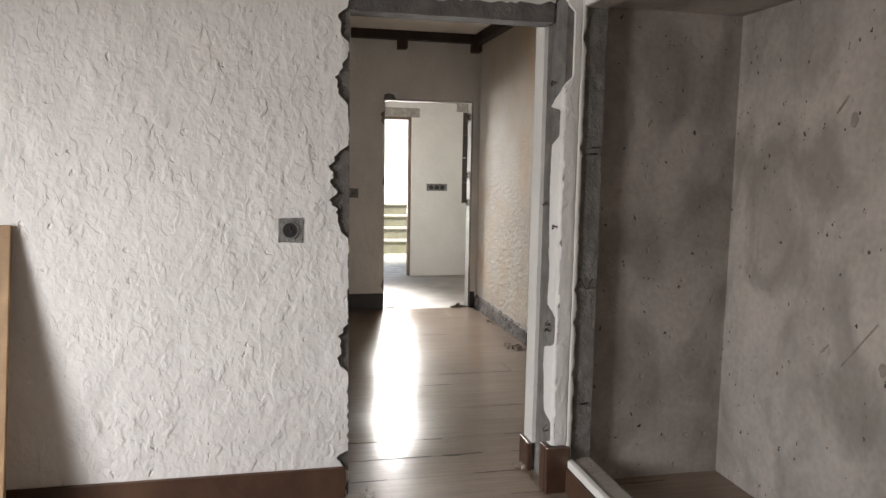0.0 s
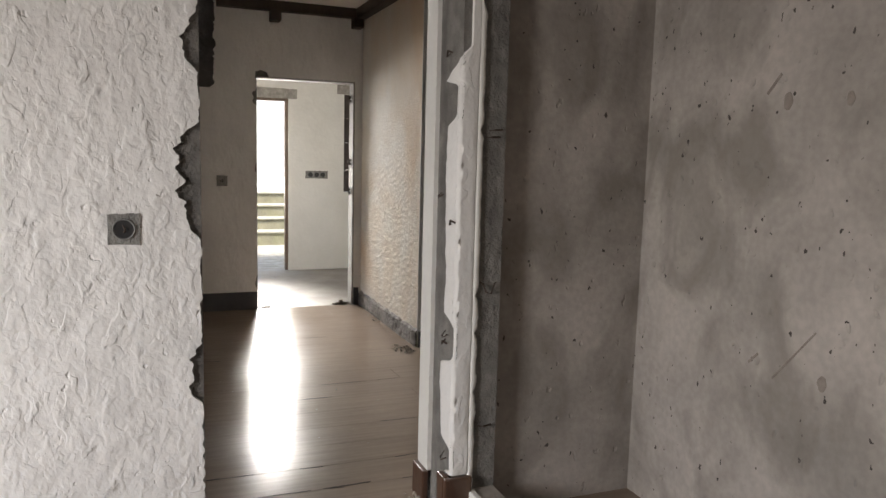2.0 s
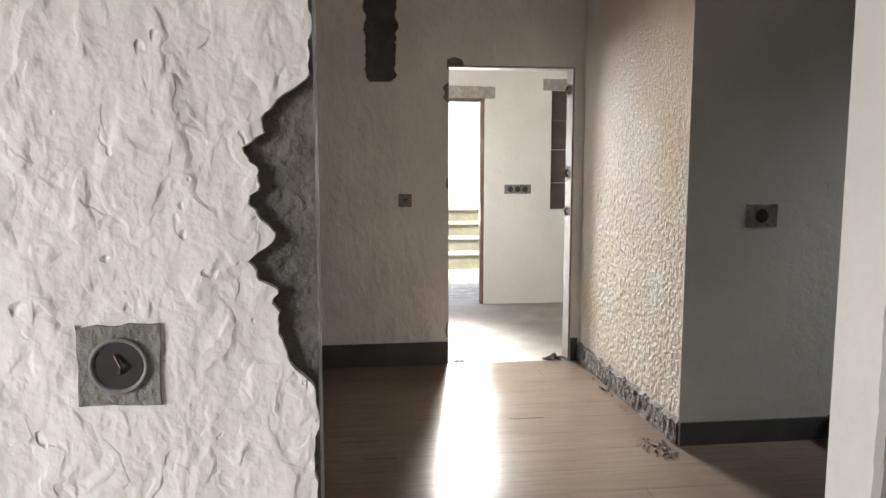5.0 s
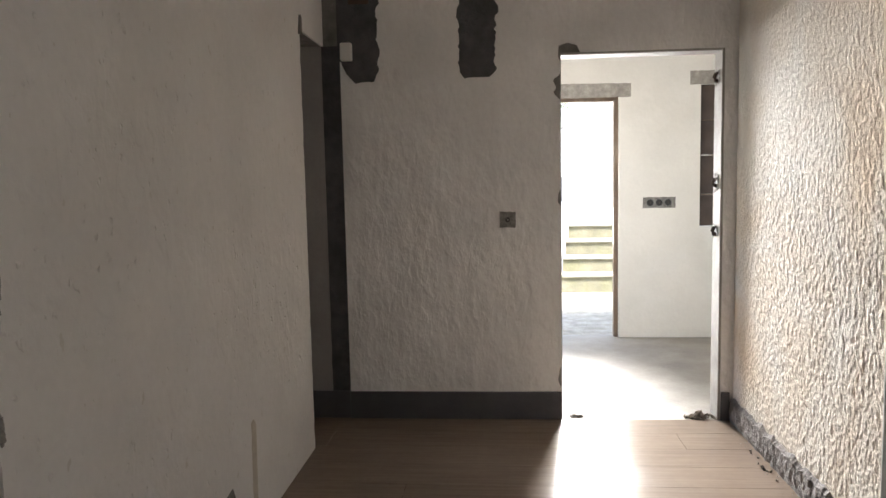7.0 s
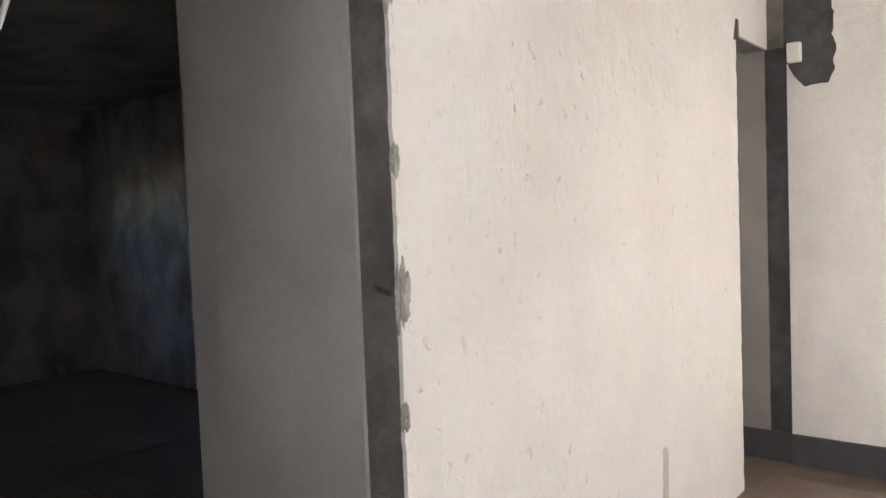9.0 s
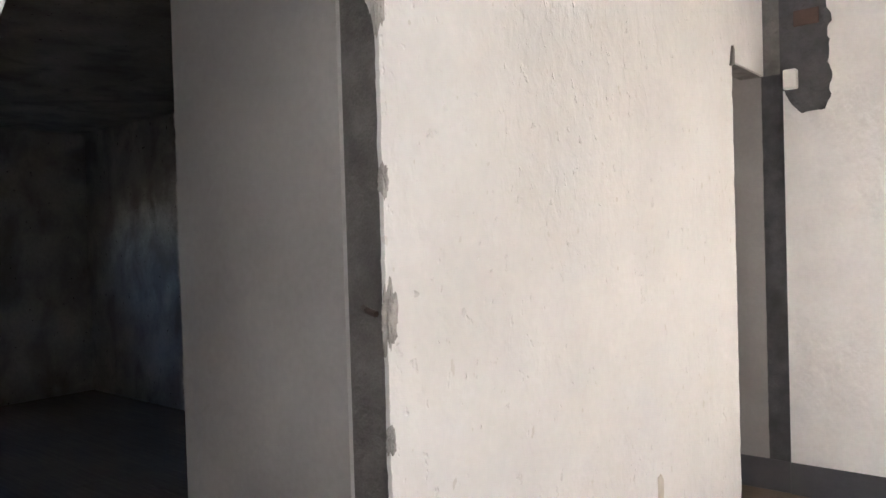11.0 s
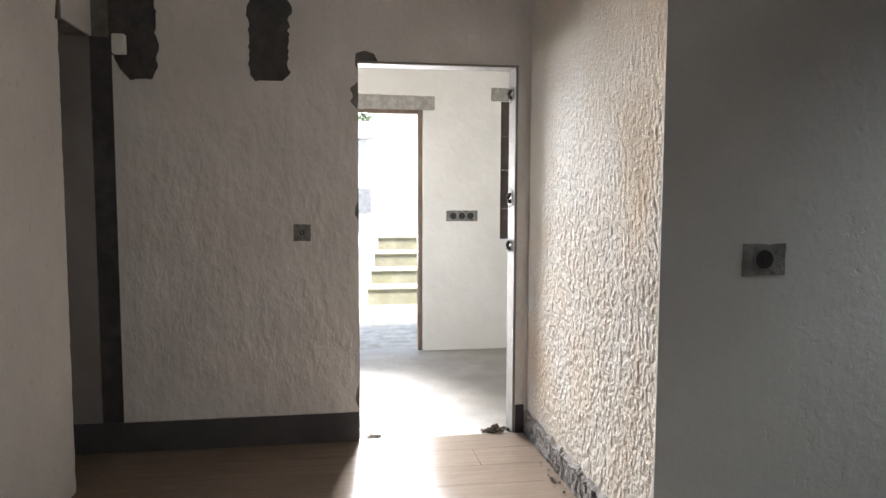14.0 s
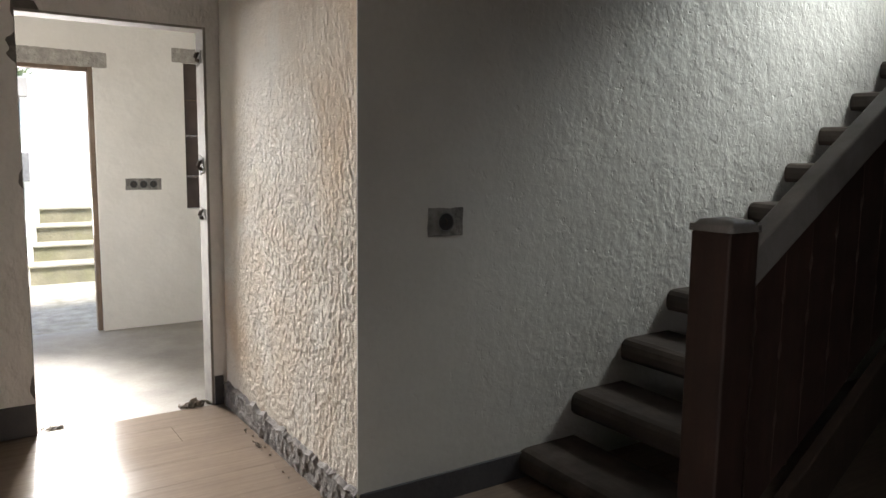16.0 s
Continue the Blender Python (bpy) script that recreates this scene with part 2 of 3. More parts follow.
M_JOINT = material("dirt_filled_joint", (0.045, 0.036, 0.03), 0.9, 0.2, 40)
M_REVEAL = material("grey_reveal_plaster", (0.36, 0.345, 0.32), 0.9, 0.15, 10, (0.22, 0.20, 0.18), 0.5, 8, (("noise", 40, 0.004, ONE),))
M_ROUGHSK = material("chipped_grey_plinth", (0.27, 0.25, 0.24), 0.92, 0.4, 24, (0.10, 0.095, 0.09), 0.6, 12,
                     (("noise", 60, 0.008, ONE),))
M_RUBBLE = material("plaster_rubble", (0.36, 0.32, 0.27), 0.95, 0.3, 30, (0.2, 0.17, 0.14), 0.5, 20, (("noise", 90, 0.003, ONE),))
M_TREAD = material("worn_dark_tread", (0.055, 0.040, 0.032), 0.65, 0.3, 8, (0.14, 0.11, 0.09), 0.5, 4,
                   (("noise", 30, 0.002, ONE),), grain=0.4, grain_axis=(1, 0.08, 1))
M_RAIL = material("grey_worn_rail", (0.24, 0.225, 0.215), 0.5, 0.2, 9, (0.08, 0.07, 0.06), 0.4, 4, (("noise", 40, 0.001, ONE),))

# ---- mesh helpers ----


def mesh_of(bm, name, mat, smooth=False):
    bmesh.ops.recalc_face_normals(bm, faces=bm.faces)
    me = bpy.data.meshes.new(name)
    bm.to_mesh(me)
    bm.free()
    me.materials.append(mat)
    if smooth:
        for p in me.polygons:
            p.use_smooth = True
    return me


def part(name, bm, mat, parent=None, label="", smooth=False):
    ob = new(name, mesh_of(bm, name, mat, smooth))
    ob.parent = parent
    return tagged(ob, label) if label else ob


def add_box(bm, x0, x1, y0, y1, z0, z1):
    v = [bm.verts.new((x, y, z)) for z in (z0, z1) for y in (y0, y1) for x in (x0, x1)]
    for f in ((0, 2, 3, 1), (4, 5, 7, 6), (0, 1, 5, 4), (2, 6, 7, 3), (0, 4, 6, 2), (1, 3, 7, 5)):
        bm.faces.new([v[i] for i in f])
    return v


def boxes(*bs):
    bm = bmesh.new()
    for b in bs:
        add_box(bm, *b)
    return bm


def bevelled(bm, w, seg=2):
    bmesh.ops.bevel(bm, geom=bm.edges[:], offset=w, segments=seg, affect='EDGES', profile=0.5)
    return bm


def structure(name, bm, mat, label=""):
    return tagged(part(name, bm, mat), label, "", "", "structure")


def empty(name, at, label, category, group=""):
    ob = new(name)
    ob.location = at
    ob.empty_display_size = 0.1
    return tagged(ob, label, category, group)


def put(child):
    """Keep a part where it was built, whatever the place of its parent."""
    p = child.parent
    base = Vector((0, 0, 0))
    while p:
        base += p.location
        p = p.parent
    child.location = -base
    return child


def ragged(p0, p1, step, amp, seed, bites=()):
    """Points from p0 to p1, off the straight line by noise; bites = (middle, half length, depth) cut to the left of the line."""
    p0, p1 = Vector(p0), Vector(p1)
    d = p1 - p0
    length = d.length
    d.normalize()
    side = Vector((-d.y, d.x))
    out = []
    k = max(2, int(length / step))
    for i in range(k + 1):
        s = length * i / k
        off = amp * (noise.noise((s * 14, seed, 0)) + 0.6 * noise.noise((s * 45, seed, 5)))
        off = max(off, -amp * 0.35)
        for mid, half, depth in bites:
            u = abs(s - mid) / half
            if u < 1:
                off += depth * (1 - u ** 3) * (0.78 + 0.55 * noise.noise((s * 19, seed, 9)) + 0.16 * noise.noise((s * 60, seed, 2)) + 0.05 * noise.noise((s * 190, seed, 7)))
        out.append(tuple(p0 + d * s + side * off))
    return out


def slab(points, to_world, depth):
    """A flat plate with the given outline in a plane; to_world(u, v, w) sets it in the place, w from 0 to depth."""
    bm = bmesh.new()
    clean = []
    for p in points:
        if not clean or (Vector(p) - Vector(clean[-1])).length > 1e-4:
            clean.append(p)
    a = [bm.verts.new(to_world(u, v, 0)) for u, v in clean]
    b = [bm.verts.new(to_world(u, v, depth)) for u, v in clean]
    bm.faces.new(a)
    bm.faces.new(b[::-1])
    for i in range(len(a)):
        j = (i + 1) % len(a)
        bm.faces.new((a[i], b[i], b[j], a[j]))
    bm.normal_update()
    bmesh.ops.triangulate(bm, faces=[f for f in bm.faces if len(f.verts) > 4], ngon_method='EAR_CLIP')
    return bm


def tube(points, r, sides=6):
    bm = bmesh.new()
    pts = [Vector(p) for p in points]
    rings = []
    for i, p in enumerate(pts):
        d = (pts[min(i + 1, len(pts) - 1)] - pts[max(i - 1, 0)]).normalized()
        a = d.orthogonal().normalized()
        b = d.cross(a)
        rings.append([bm.verts.new(p + r * (math.cos(t) * a + math.sin(t) * b))
                      for t in (2 * math.pi * k / sides for k in range(sides))])
    for r0, r1 in zip(rings, rings[1:]):
        for k in range(sides):
            bm.faces.new((r0[k], r0[(k + 1) % sides], r1[(k + 1) % sides], r1[k]))
    bm.faces.new(rings[0][::-1])
    bm.faces.new(rings[-1])
    return bm


# ---- structure: first room ----
H1 = 2.62      # ceiling of the first room
HH = 2.76      # ceiling of the hall
T = 0.014      # coat of plaster
JX, JY = 1.365, 3.63   # doorway face and room face of the jamb beside the closet
structure("floor", boxes((-3.4, 6.6, -2.6, 7.95, -0.2, -0.012)), M_JOINT, "worn brown varnished floorboards, dusty and shiny")
structure("wall_front", boxes((-3.4, 0.467, 3.75 + T, 3.88, 0, HH), (0.467, 1.365, 3.75 + T, 3.88, 2.10, HH)), M_RAWMID,
          "rough concrete partition with a doorway")
structure("wall_west", boxes((-2.75, -2.61, -2.6, 1.45, 0, HH), (-2.75, -2.61, 2.45, 3.75, 0, HH),
                             (-2.75, -2.61, 1.45, 2.45, 0, 0.75), (-2.75, -2.61, 1.45, 2.45, 2.05, HH)), M_TROWEL)
structure("wall_south", boxes((-3.26, 1.465, -2.6, -2.46, 0, HH)), M_TROWEL)
structure("wall_closet_jamb", boxes((JX + T, 1.562, JY + T, 3.985, 0, HH)), M_RAW, "bare grey mortar jamb between closet and doorway")
structure("wall_closet_head", boxes((1.465, 1.562, 1.2, JY + T, 2.15, HH)), M_CONCRETE, "plastered wall above the closet recess")
structure("kerb_closet", boxes((1.455, 1.560, 1.2, JY + T, 0, 0.145)), M_CONCRETE, "low concrete kerb of the closet recess")
structure("wall_east", boxes((1.465, 1.562, -2.6, 1.2, 0, HH)), M_CONCRETE)
structure("wall_closet_side", boxes((1.562, 2.26, 3.71, 3.86, 0, 2.17), (1.562, 2.26, 1.1, 1.2, 0, 2.17)), M_CONCRETE)
structure("wall_closet_back", boxes((2.26, 2.38, 1.1, 3.86, 0, 2.17)), M_CONCRETE)
structure("ceiling_closet", boxes((1.562, 2.38, 1.1, 3.86, 2.17, 2.27)), M_CONCRETE)
structure("ceiling_room", boxes((-3.4, 1.465, -2.6, JY, H1, HH), (-3.4, JX, JY, 3.75, H1, HH)), M_CEIL)

# ---- structure: hall, passage, stairwell ----
# Unseen wall, made near black so less light bounces onto the stair wall.
structure("wall_hall_south_dark", boxes((1.562, 6.6, 3.86, 3.985, 0, HH)), M_RAWDARK)
structure("wall_hall_left", boxes((-0.27, -0.15 - T, 5.20, 7.45, 0, HH), (-0.27, -0.15 - T, 7.45, 7.964, 2.19, HH)), M_RAW,
          "cream plastered hall wall")
structure("wall_pillar", boxes((-1.0, -0.285, 5.05, 5.20, 0, HH)), M_SKIM, "grey skimmed wall end beside the dark passage")
structure("wall_pillar_core", boxes((-0.285, -0.15 - T, 5.062, 5.20, 0, HH)), M_RAWMID)
structure("lintel_passage", boxes((-0.31, -0.15, 3.88, 5.05, 2.14, HH)), M_RAW)
structure("wall_far", boxes((-1.40, 1.20, 7.95 + T, 8.09, 0, HH), (1.20, 2.10, 7.95 + T, 8.09, 2.11, HH),
                            (2.10, 2.30, 7.95 + T, 8.09, 0, HH)), M_RAW, "hall end wall with a doorway")
structure("wall_hall_right", boxes((2.185, 2.30, 6.272, 7.95, 0, HH)), M_RAW, "hall wall under rough thrown plaster")
structure("wall_stair", boxes((2.30, 6.6, 6.266, 6.40, 0, 5.2), (2.163, 2.30, 6.266, 6.272, 0, HH)), M_STAIRPL,
          "white plastered stair wall, smooth low and rough higher")
structure("wall_side_room", boxes((-1.40, -1.30, 7.35, 7.964, 0, HH), (-1.30, -0.27, 7.35, 7.964, HH - .1, HH)), M_SMOOTH)
structure("wall_stair_east", boxes((6.6, 6.74, 3.78, 6.40, 0, 3.5), (6.6, 6.74, 3.78, 4.6, 3.5, 5.2),
                                   (6.6, 6.74, 5.8, 6.40, 3.5, 5.2), (6.6, 6.74, 4.6, 5.8, 4.7, 5.2)), M_CONCRETE)
structure("wall_upper", boxes((3.0, 6.6, 3.78, 3.88, HH + .12, 5.2), (2.9, 3.0, 3.78, 6.27, HH + .12, 5.2)), M_CONCRETE)
structure("ceiling_hall", boxes((-0.31, 4.5, 3.88, 7.95, HH, HH + .12), (4.5, 6.6, 3.88, 5.1, HH, HH + .12)), M_CEIL)
structure("ceiling_upper", boxes((2.9, 6.74, 3.78, 6.40, 5.2, 5.3)), M_BEAM)
structure("wall_dark_room", boxes((-6.4, -6.27, 3.63, 5.2, 0, HH), (-6.4, -6.27, 5.8, 7.35, 0, HH), (-6.4, -6.27, 5.2, 5.8, 0, 1.5),
                                  (-6.4, -6.27, 5.2, 5.8, 1.85, HH), (-6.27, -0.27, 7.22, 7.35, 0, HH), (-6.27, -3.4, 3.63, 3.75, 0, HH)), M_CONCRETE)
structure("floor_dark_room", boxes((-6.4, -3.4, 3.63, 7.95, -0.2, 0)), M_FLOOR)
structure("ceiling_dark_room", boxes((-6.4, -0.31, 3.75, 7.35, 2.5, HH)), M_CONCRETE)

# ---- structure: back room and outside ----
structure("floor_back_room", boxes((-0.6, 4.2, 7.95, 10.29, -0.2, -0.004)), M_SCREED, "dusty cement floor")
structure("wall_back", boxes((-0.6, 0.93, 10.15, 10.29, 0, 2.7), (0.93, 1.862, 10.15, 10.29, 2.12, 2.7),
                             (1.862, 2.54, 10.15, 10.29, 0, 2.7), (2.54, 3.44, 10.15, 10.29, 0, 0.965),
                             (2.54, 3.44, 10.15, 10.29, 2.16, 2.7), (3.44, 4.2, 10.15, 10.29, 0, 2.7)), M_LIME)
# The opening here is unseen, added for the fill lamp.
structure("wall_back_west", boxes((-0.74, -0.6, 7.2, 8.55, 0, 2.7), (-0.74, -0.6, 9.75, 10.29, 0, 2.7),
                                  (-0.74, -0.6, 8.55, 9.75, 0, 0.9), (-0.74, -0.6, 8.55, 9.75, 2.1, 2.7)), M_LIME)
structure("wall_back_east", boxes((4.2, 4.34, 7.95, 10.29, 0, 2.7), (2.3, 4.2, 7.95, 8.09, 0, 2.7)), M_LIME)
structure("ceiling_back", boxes((-0.74, 4.34, 8.09, 10.29, 2.7, 2.8)), M_CEIL)
structure("ground", boxes((-400, 400, 10.29, 800, -0.3, -0.03)), M_GROUND, "trodden gravel yard")

# ---- plaster coats and skirtings ----


def on_y(y0, sign=1):
    return lambda u, v, w: (u, y0 + sign * w, v)


def on_x(x0, sign=1):
    return lambda u, v, w: (x0 + sign * w, u, v)


FRONT = bpy.data.objects["wall_front"]
FAR = bpy.data.objects["wall_far"]
LEFT = bpy.data.objects["wall_hall_left"]
CLOSET = bpy.data.objects["wall_closet_jamb"]
BACK = bpy.data.objects["wall_back"]

edge = ragged((0.462, 0), (0.462, 2.16), 0.006, 0.014, 1.0,
              ((2.04, 0.07, 0.05), (1.81, 0.10, 0.055), (1.40, 0.15, 0.085), (1.24, 0.09, 0.05), (0.67, 0.11, 0.05), (0.16, 0.05, 0.04)))
top = ragged((0.462, 2.16), (JX, 2.18), 0.02, 0.02, 2.0)
part("plaster_coat", slab([(-3.26, 0)] + edge + top + [(JX, H1), (-3.26, H1)], on_y(3.75), T), M_TROWEL, FRONT,
     "thick white trowelled plaster, broken away at the doorway")
part("plaster_coat", slab(ragged((3.868, 0.14), (3.868, 2.12), 0.012, 0.006, 3.0) + [(3.985, 2.12), (3.985, 0.14)], on_x(JX - 0.004), T + 0.004),
     M_LIME, CLOSET, "smooth white plaster strip")


def jamb_coat(u_left, u_right, z0, z1, relief, seed, proud=0.0, nu=30, step=0.009):
    """Plaster wrapped round the jamb's corner: u runs from the doorway face (below 0) to the room face (above 0)."""
    def place(u, w):
        r = 0.010
        if u < -r:
            return (JX + T - w, JY - u)
        if u > r:
            return (JX + u, JY + T - w)
        k = (u + r) / (2 * r) * math.pi / 2
        return (JX + r + T * 0.5 - (r - T * 0.5 + w) * math.cos(k), JY + r + T * 0.5 - (r - T * 0.5 + w) * math.sin(k))

    nz = int((z1 - z0) / step)
    verts, faces = [], []
    for j in range(nz + 1):
        z = z0 + (z1 - z0) * j / nz
        a, b = u_left(z), u_right(z)
        for i in range(nu + 3):
            k = min(max(i - 1, 0), nu) / nu
            u = a + (b - a) * k
            w = -0.002
            if 0 < i < nu + 2:
                p = Vector((u * 30, z * 22, seed))
                w = T + proud + relief * (noise.noise(p) + 0.6 * noise.noise(p * 2.3) + 0.3 * noise.noise(p * 5.1))
                w -= 0.003 * (max(0, 1 - min(k, 1 - k) * nu / 2))
            x, y = place(u, w)
            verts.append((x, y, z))
    row = nu + 3
    for j in range(nz):
        for i in range(nu + 2):
            q = j * row + i
            faces.append((q, q + 1, q + row + 1, q + row))
    me = bpy.data.meshes.new("plaster_coat")
    me.from_pydata(verts, [], faces)
    for p in me.polygons:
        p.use_smooth = True
    return me


def coat_edge(z):
    """Broken edge of the trowelled coat, with the torn patches at the top, at knee height and by the skirting."""
    u = -0.118 - 0.03 * noise.noise((z * 2.5, 4, 1)) + 0.010 * noise.noise((z * 17, 4, 4)) + 0.006 * noise.noise((z * 55, 1, 4))
    for mid, half, to in ((1.99, 0.23, 0.045), (1.66, 0.09, -0.03), (0.745, 0.10, -0.004), (0.275, 0.07, -0.012)):
        k = abs(z - mid) / half
        if k < 1:
            u += (to - u) * min(1, (1 - k ** 3) * 1.25)
    return u - 0.075 * math.exp(-((z - 1.735) / 0.011) ** 2)


def arris_edge(z):
    u = 0.099 + 0.006 * noise.noise((z * 16, 3, 3)) + 0.004 * noise.noise((z * 60, 8, 3))
    for mid, half, d in ((1.55, 0.03, 0.012), (0.93, 0.03, 0.012), (0.78, 0.02, 0.008), (0.55, 0.02, 0.007), (2.02, 0.05, 0.014)):
        u -= d * max(0, 1 - abs(z - mid) / half)
    return u


for nm, me, mt, lb in (("plaster_coat", jamb_coat(coat_edge, lambda z: 0.078, 0.215, H1, 0.0016, 4.0), M_JAMBPL, "trowelled white plaster, torn away in patches"),
                       ("plaster_arris", jamb_coat(lambda z: 0.077, arris_edge, 0.15, H1, 0.0006, 8.0, 0.0012, 6), M_LIME, "smooth bright plaster arris")):
    me.materials.append(mt)
    ob = new(nm, me)
    ob.parent = CLOSET
    tagged(ob, lb)
part("plaster_coat", slab([(JY, 2.15), (JY, H1), (1.2, H1), (1.2, 2.15)], on_x(1.451), T), M_TROWEL, bpy.data.objects["wall_closet_head"])
part("plaster_coat", slab([(-2.46, 0), (1.2, 0), (1.2, H1), (-2.46, H1)], on_x(1.451), T), M_TROWEL, bpy.data.objects["wall_east"])
part("plaster_arris", bevelled(boxes((1.440, 1.470, 1.2, JY - 0.004, 0.115, 0.152)), 0.006), M_LIME, bpy.data.objects["kerb_closet"])

# open joints between worn boards, here and there
FLOOR = bpy.data.objects["floor"]
rng = random.Random(11)
for k in range(84):
    row = rng.randint(7, 28) if k % 2 else rng.randint(8, 18)
    x, y, w, h = rng.uniform(0.25, 1.9), -2.6 + 0.24 * (row + 11) + rng.uniform(-0.004, 0.004), rng.uniform(0.06, 0.34), rng.uniform(0.002, 0.005)
    a = ragged((x, y), (x + w, y + rng.uniform(-0.008, 0.008)), 0.03, h, row + x)
    part("board_joint", slab(a + [(u, v + h) for u, v in a[::-1]], lambda u, v, w: (u, v, w - 0.0006), 0.0014), M_JOINT, FLOOR)

# old marks on the closet's back wall
RECESS = bpy.data.objects["wall_closet_back"]
for a, b, w in (((2.79, 0.928), (2.95, 0.733), 0.003), ((3.015, 1.753), (3.07, 1.69), 0.005), ((3.02, 0.80), (3.06, 0.76), 0.004)):
    d = Vector((b[0] - a[0], b[1] - a[1])).normalized() * w
    part("scratch", slab([(a[0] - d.y, a[1] + d.x), (a[0] + d.y, a[1] - d.x), (b[0] + d.y, b[1] - d.x), (b[0] - d.y, b[1] + d.x)],
                         on_x(2.2582), 0.0018), M_SCRATCH, RECESS, "scored brown mark")
for y, z, r in ((2.978, 1.662, 0.024), (2.742, 1.657, 0.018), (2.751, 0.772, 0.021)):
    rim = [(y + r * (0.8 + 0.3 * noise.noise((k * 0.5, y, z))) * math.cos(k * 0.4488), z + 1.25 * r * math.sin(k * 0.4488)) for k in range(14)]
    part("plugged_hole", slab(rim, on_x(2.2582), 0.0018), M_SCRATCH, RECESS, "dull plugged hole")

# far wall coat, with two broken strips hanging from the ceiling
notch = ([(1.195, 2.108)] + [(2.165, 2.108), (2.165, HH), (0.85, HH)])
n1 = ragged((0.845, HH), (0.835, 2.02), 0.018, 0.028, 6.0) + ragged((0.80, 1.985), (0.66, 1.985), 0.015, 0.012, 6.5)
n2 = ragged((0.632, 2.02), (0.62, HH), 0.018, 0.028, 7.0)
n3 = ragged((0.165, HH), (0.165, 2.02), 0.018, 0.028, 8.0) + ragged((0.14, 1.98), (0.03, 1.975), 0.015, 0.012, 8.5)
n4 = [(-0.02, 2.03), (-0.045, 2.08), (-0.05, 2.10)]
coat = ([(-0.056, 0), (1.198, 0)]
        + ragged((1.198, 0.0), (1.198, 2.06), 0.015, 0.003, 9.0, ((1.92, 0.07, 0.05), (1.30, 0.05, 0.022), (0.25, 0.07, 0.022)))
        + [(1.185, 2.09), (1.19, 2.15), (1.24, 2.165), (1.29, 2.15), (1.31, 2.108)]
        + [(2.10, 2.108), (2.10, 0), (2.182, 0), (2.182, HH)] + n1 + n2 + n3 + n4 + [(-0.056, 2.10)])
part("plaster_coat", slab(coat, on_y(7.95), T - 0.001), M_FARPL, FAR, "grey-white trowelled plaster with two dark broken strips")
# Near-black strip between the side-room coat and the far wall coat.
part("dark_edge", slab(ragged((-0.164, 0.165), (-0.164, 2.19), 0.02, 0.006, 41.0)[::-1] + [(-0.052, 0.165), (-0.052, 2.19)], on_y(7.957), 0.004), M_RAWDARK, FAR, "narrow near-black strip along the far wall edge")
part("broken_strip", slab([(-0.07, 1.95), (0.20, 1.95), (0.20, HH), (-0.07, HH)], on_y(7.958), 0.005), M_RAWDARK, FAR, "dark mortar where a batten was torn out")
part("broken_strip", slab([(0.59, 1.95), (0.88, 1.95), (0.88, HH), (0.59, HH)], on_y(7.958), 0.005), M_RAWDARK, FAR)
part("brick", bevelled(boxes((0.0, 0.12, 7.950, 7.960, 2.42, 2.50)), 0.004), M_BRICK, FAR, "exposed red brick")
part("jamb_lining", bevelled(boxes((1.196, 1.202, 7.964, 8.10, 0, 2.11)), 0.002), M_RAW, FAR)
part("jamb_lining", bevelled(boxes((2.085, 2.10, 7.951, 8.10, 0.0, 2.108)), 0.003), M_REVEAL, FAR, "grey plastered door reveal")
part("head_lining", bevelled(boxes((1.20, 2.085, 7.951, 8.10, 2.095, 2.11)), 0.003), M_REVEAL, FAR)
for z, w in ((1.957, 0.05), (1.367, 0.06), (1.091, 0.045)):
    bm = tube([(2.086, 8.03, z + 0.022), (2.068, 8.022, z + 0.016), (2.060, 8.018, z - 0.004), (2.066, 8.02, z - 0.016), (2.086, 8.03, z - 0.022)], 0.011, 8)
    hinge = part("hinge_stub", bm, M_STEEL)
    tagged(hinge, "rusty hinge stub set in a chipped door reveal", "hinge", "hinge stubs of the far doorway")
    chip = part("mortar_patch", slab(ragged((8.075, z - w), (8.075, z + w), 0.012, 0.008, z) + [(7.99, z + w * 0.7), (7.985, z - w * 0.6)],
                                     on_x(2.0842, -1), 0.003), M_RAW, hinge)

# Unseen hall face of the front wall; pale coat added to bounce light.
part("plaster_coat", slab([(-0.31, 0), (0.45, 0), (0.45, 2.12), (JX, 2.12), (JX, HH), (-0.31, HH)], on_y(3.881), T), M_SMOOTH, FRONT)
# Far wall inside the side opening, coloured darker to stand for shade.
part("plaster_coat", slab([(-1.30, 0), (-0.166, 0), (-0.166, 2.6), (-1.30, 2.6)], on_y(7.957), 0.005), M_SHADEPL, FAR)

# left hall wall
pe = ragged((5.052, 0), (5.052, HH), 0.014, 0.004, 12.0)[::-1]
lw = ragged((7.447, 0), (7.447, 2.19), 0.015, 0.010, 17.0) + [ (7.947, 2.19), (7.947, HH)] + pe
part("plaster_coat", slab(lw, on_x(-0.15, -1), T - 0.001), M_SMOOTH, LEFT, "smooth cream plaster with pits and smears")


def lump(y, z, ry, rz, seed):
    """A crumbled piece of mortar clinging to the wall's edge."""
    bm = bmesh.new()
    bmesh.ops.create_icosphere(bm, subdivisions=4, radius=1.0)
    for v in bm.verts:
        d = v.co.copy()
        k = 0.85 + 0.45 * noise.noise(d * 1.6 + Vector((seed, 0, 0))) + 0.28 * noise.noise(d * 4.5 + Vector((0, seed, 0))) + 0.14 * noise.noise(d * 11)
        v.co = Vector((-0.152 + 0.014 * d.x * k, y + ry * d.y * k, z + rz * d.z * k))
    return bm


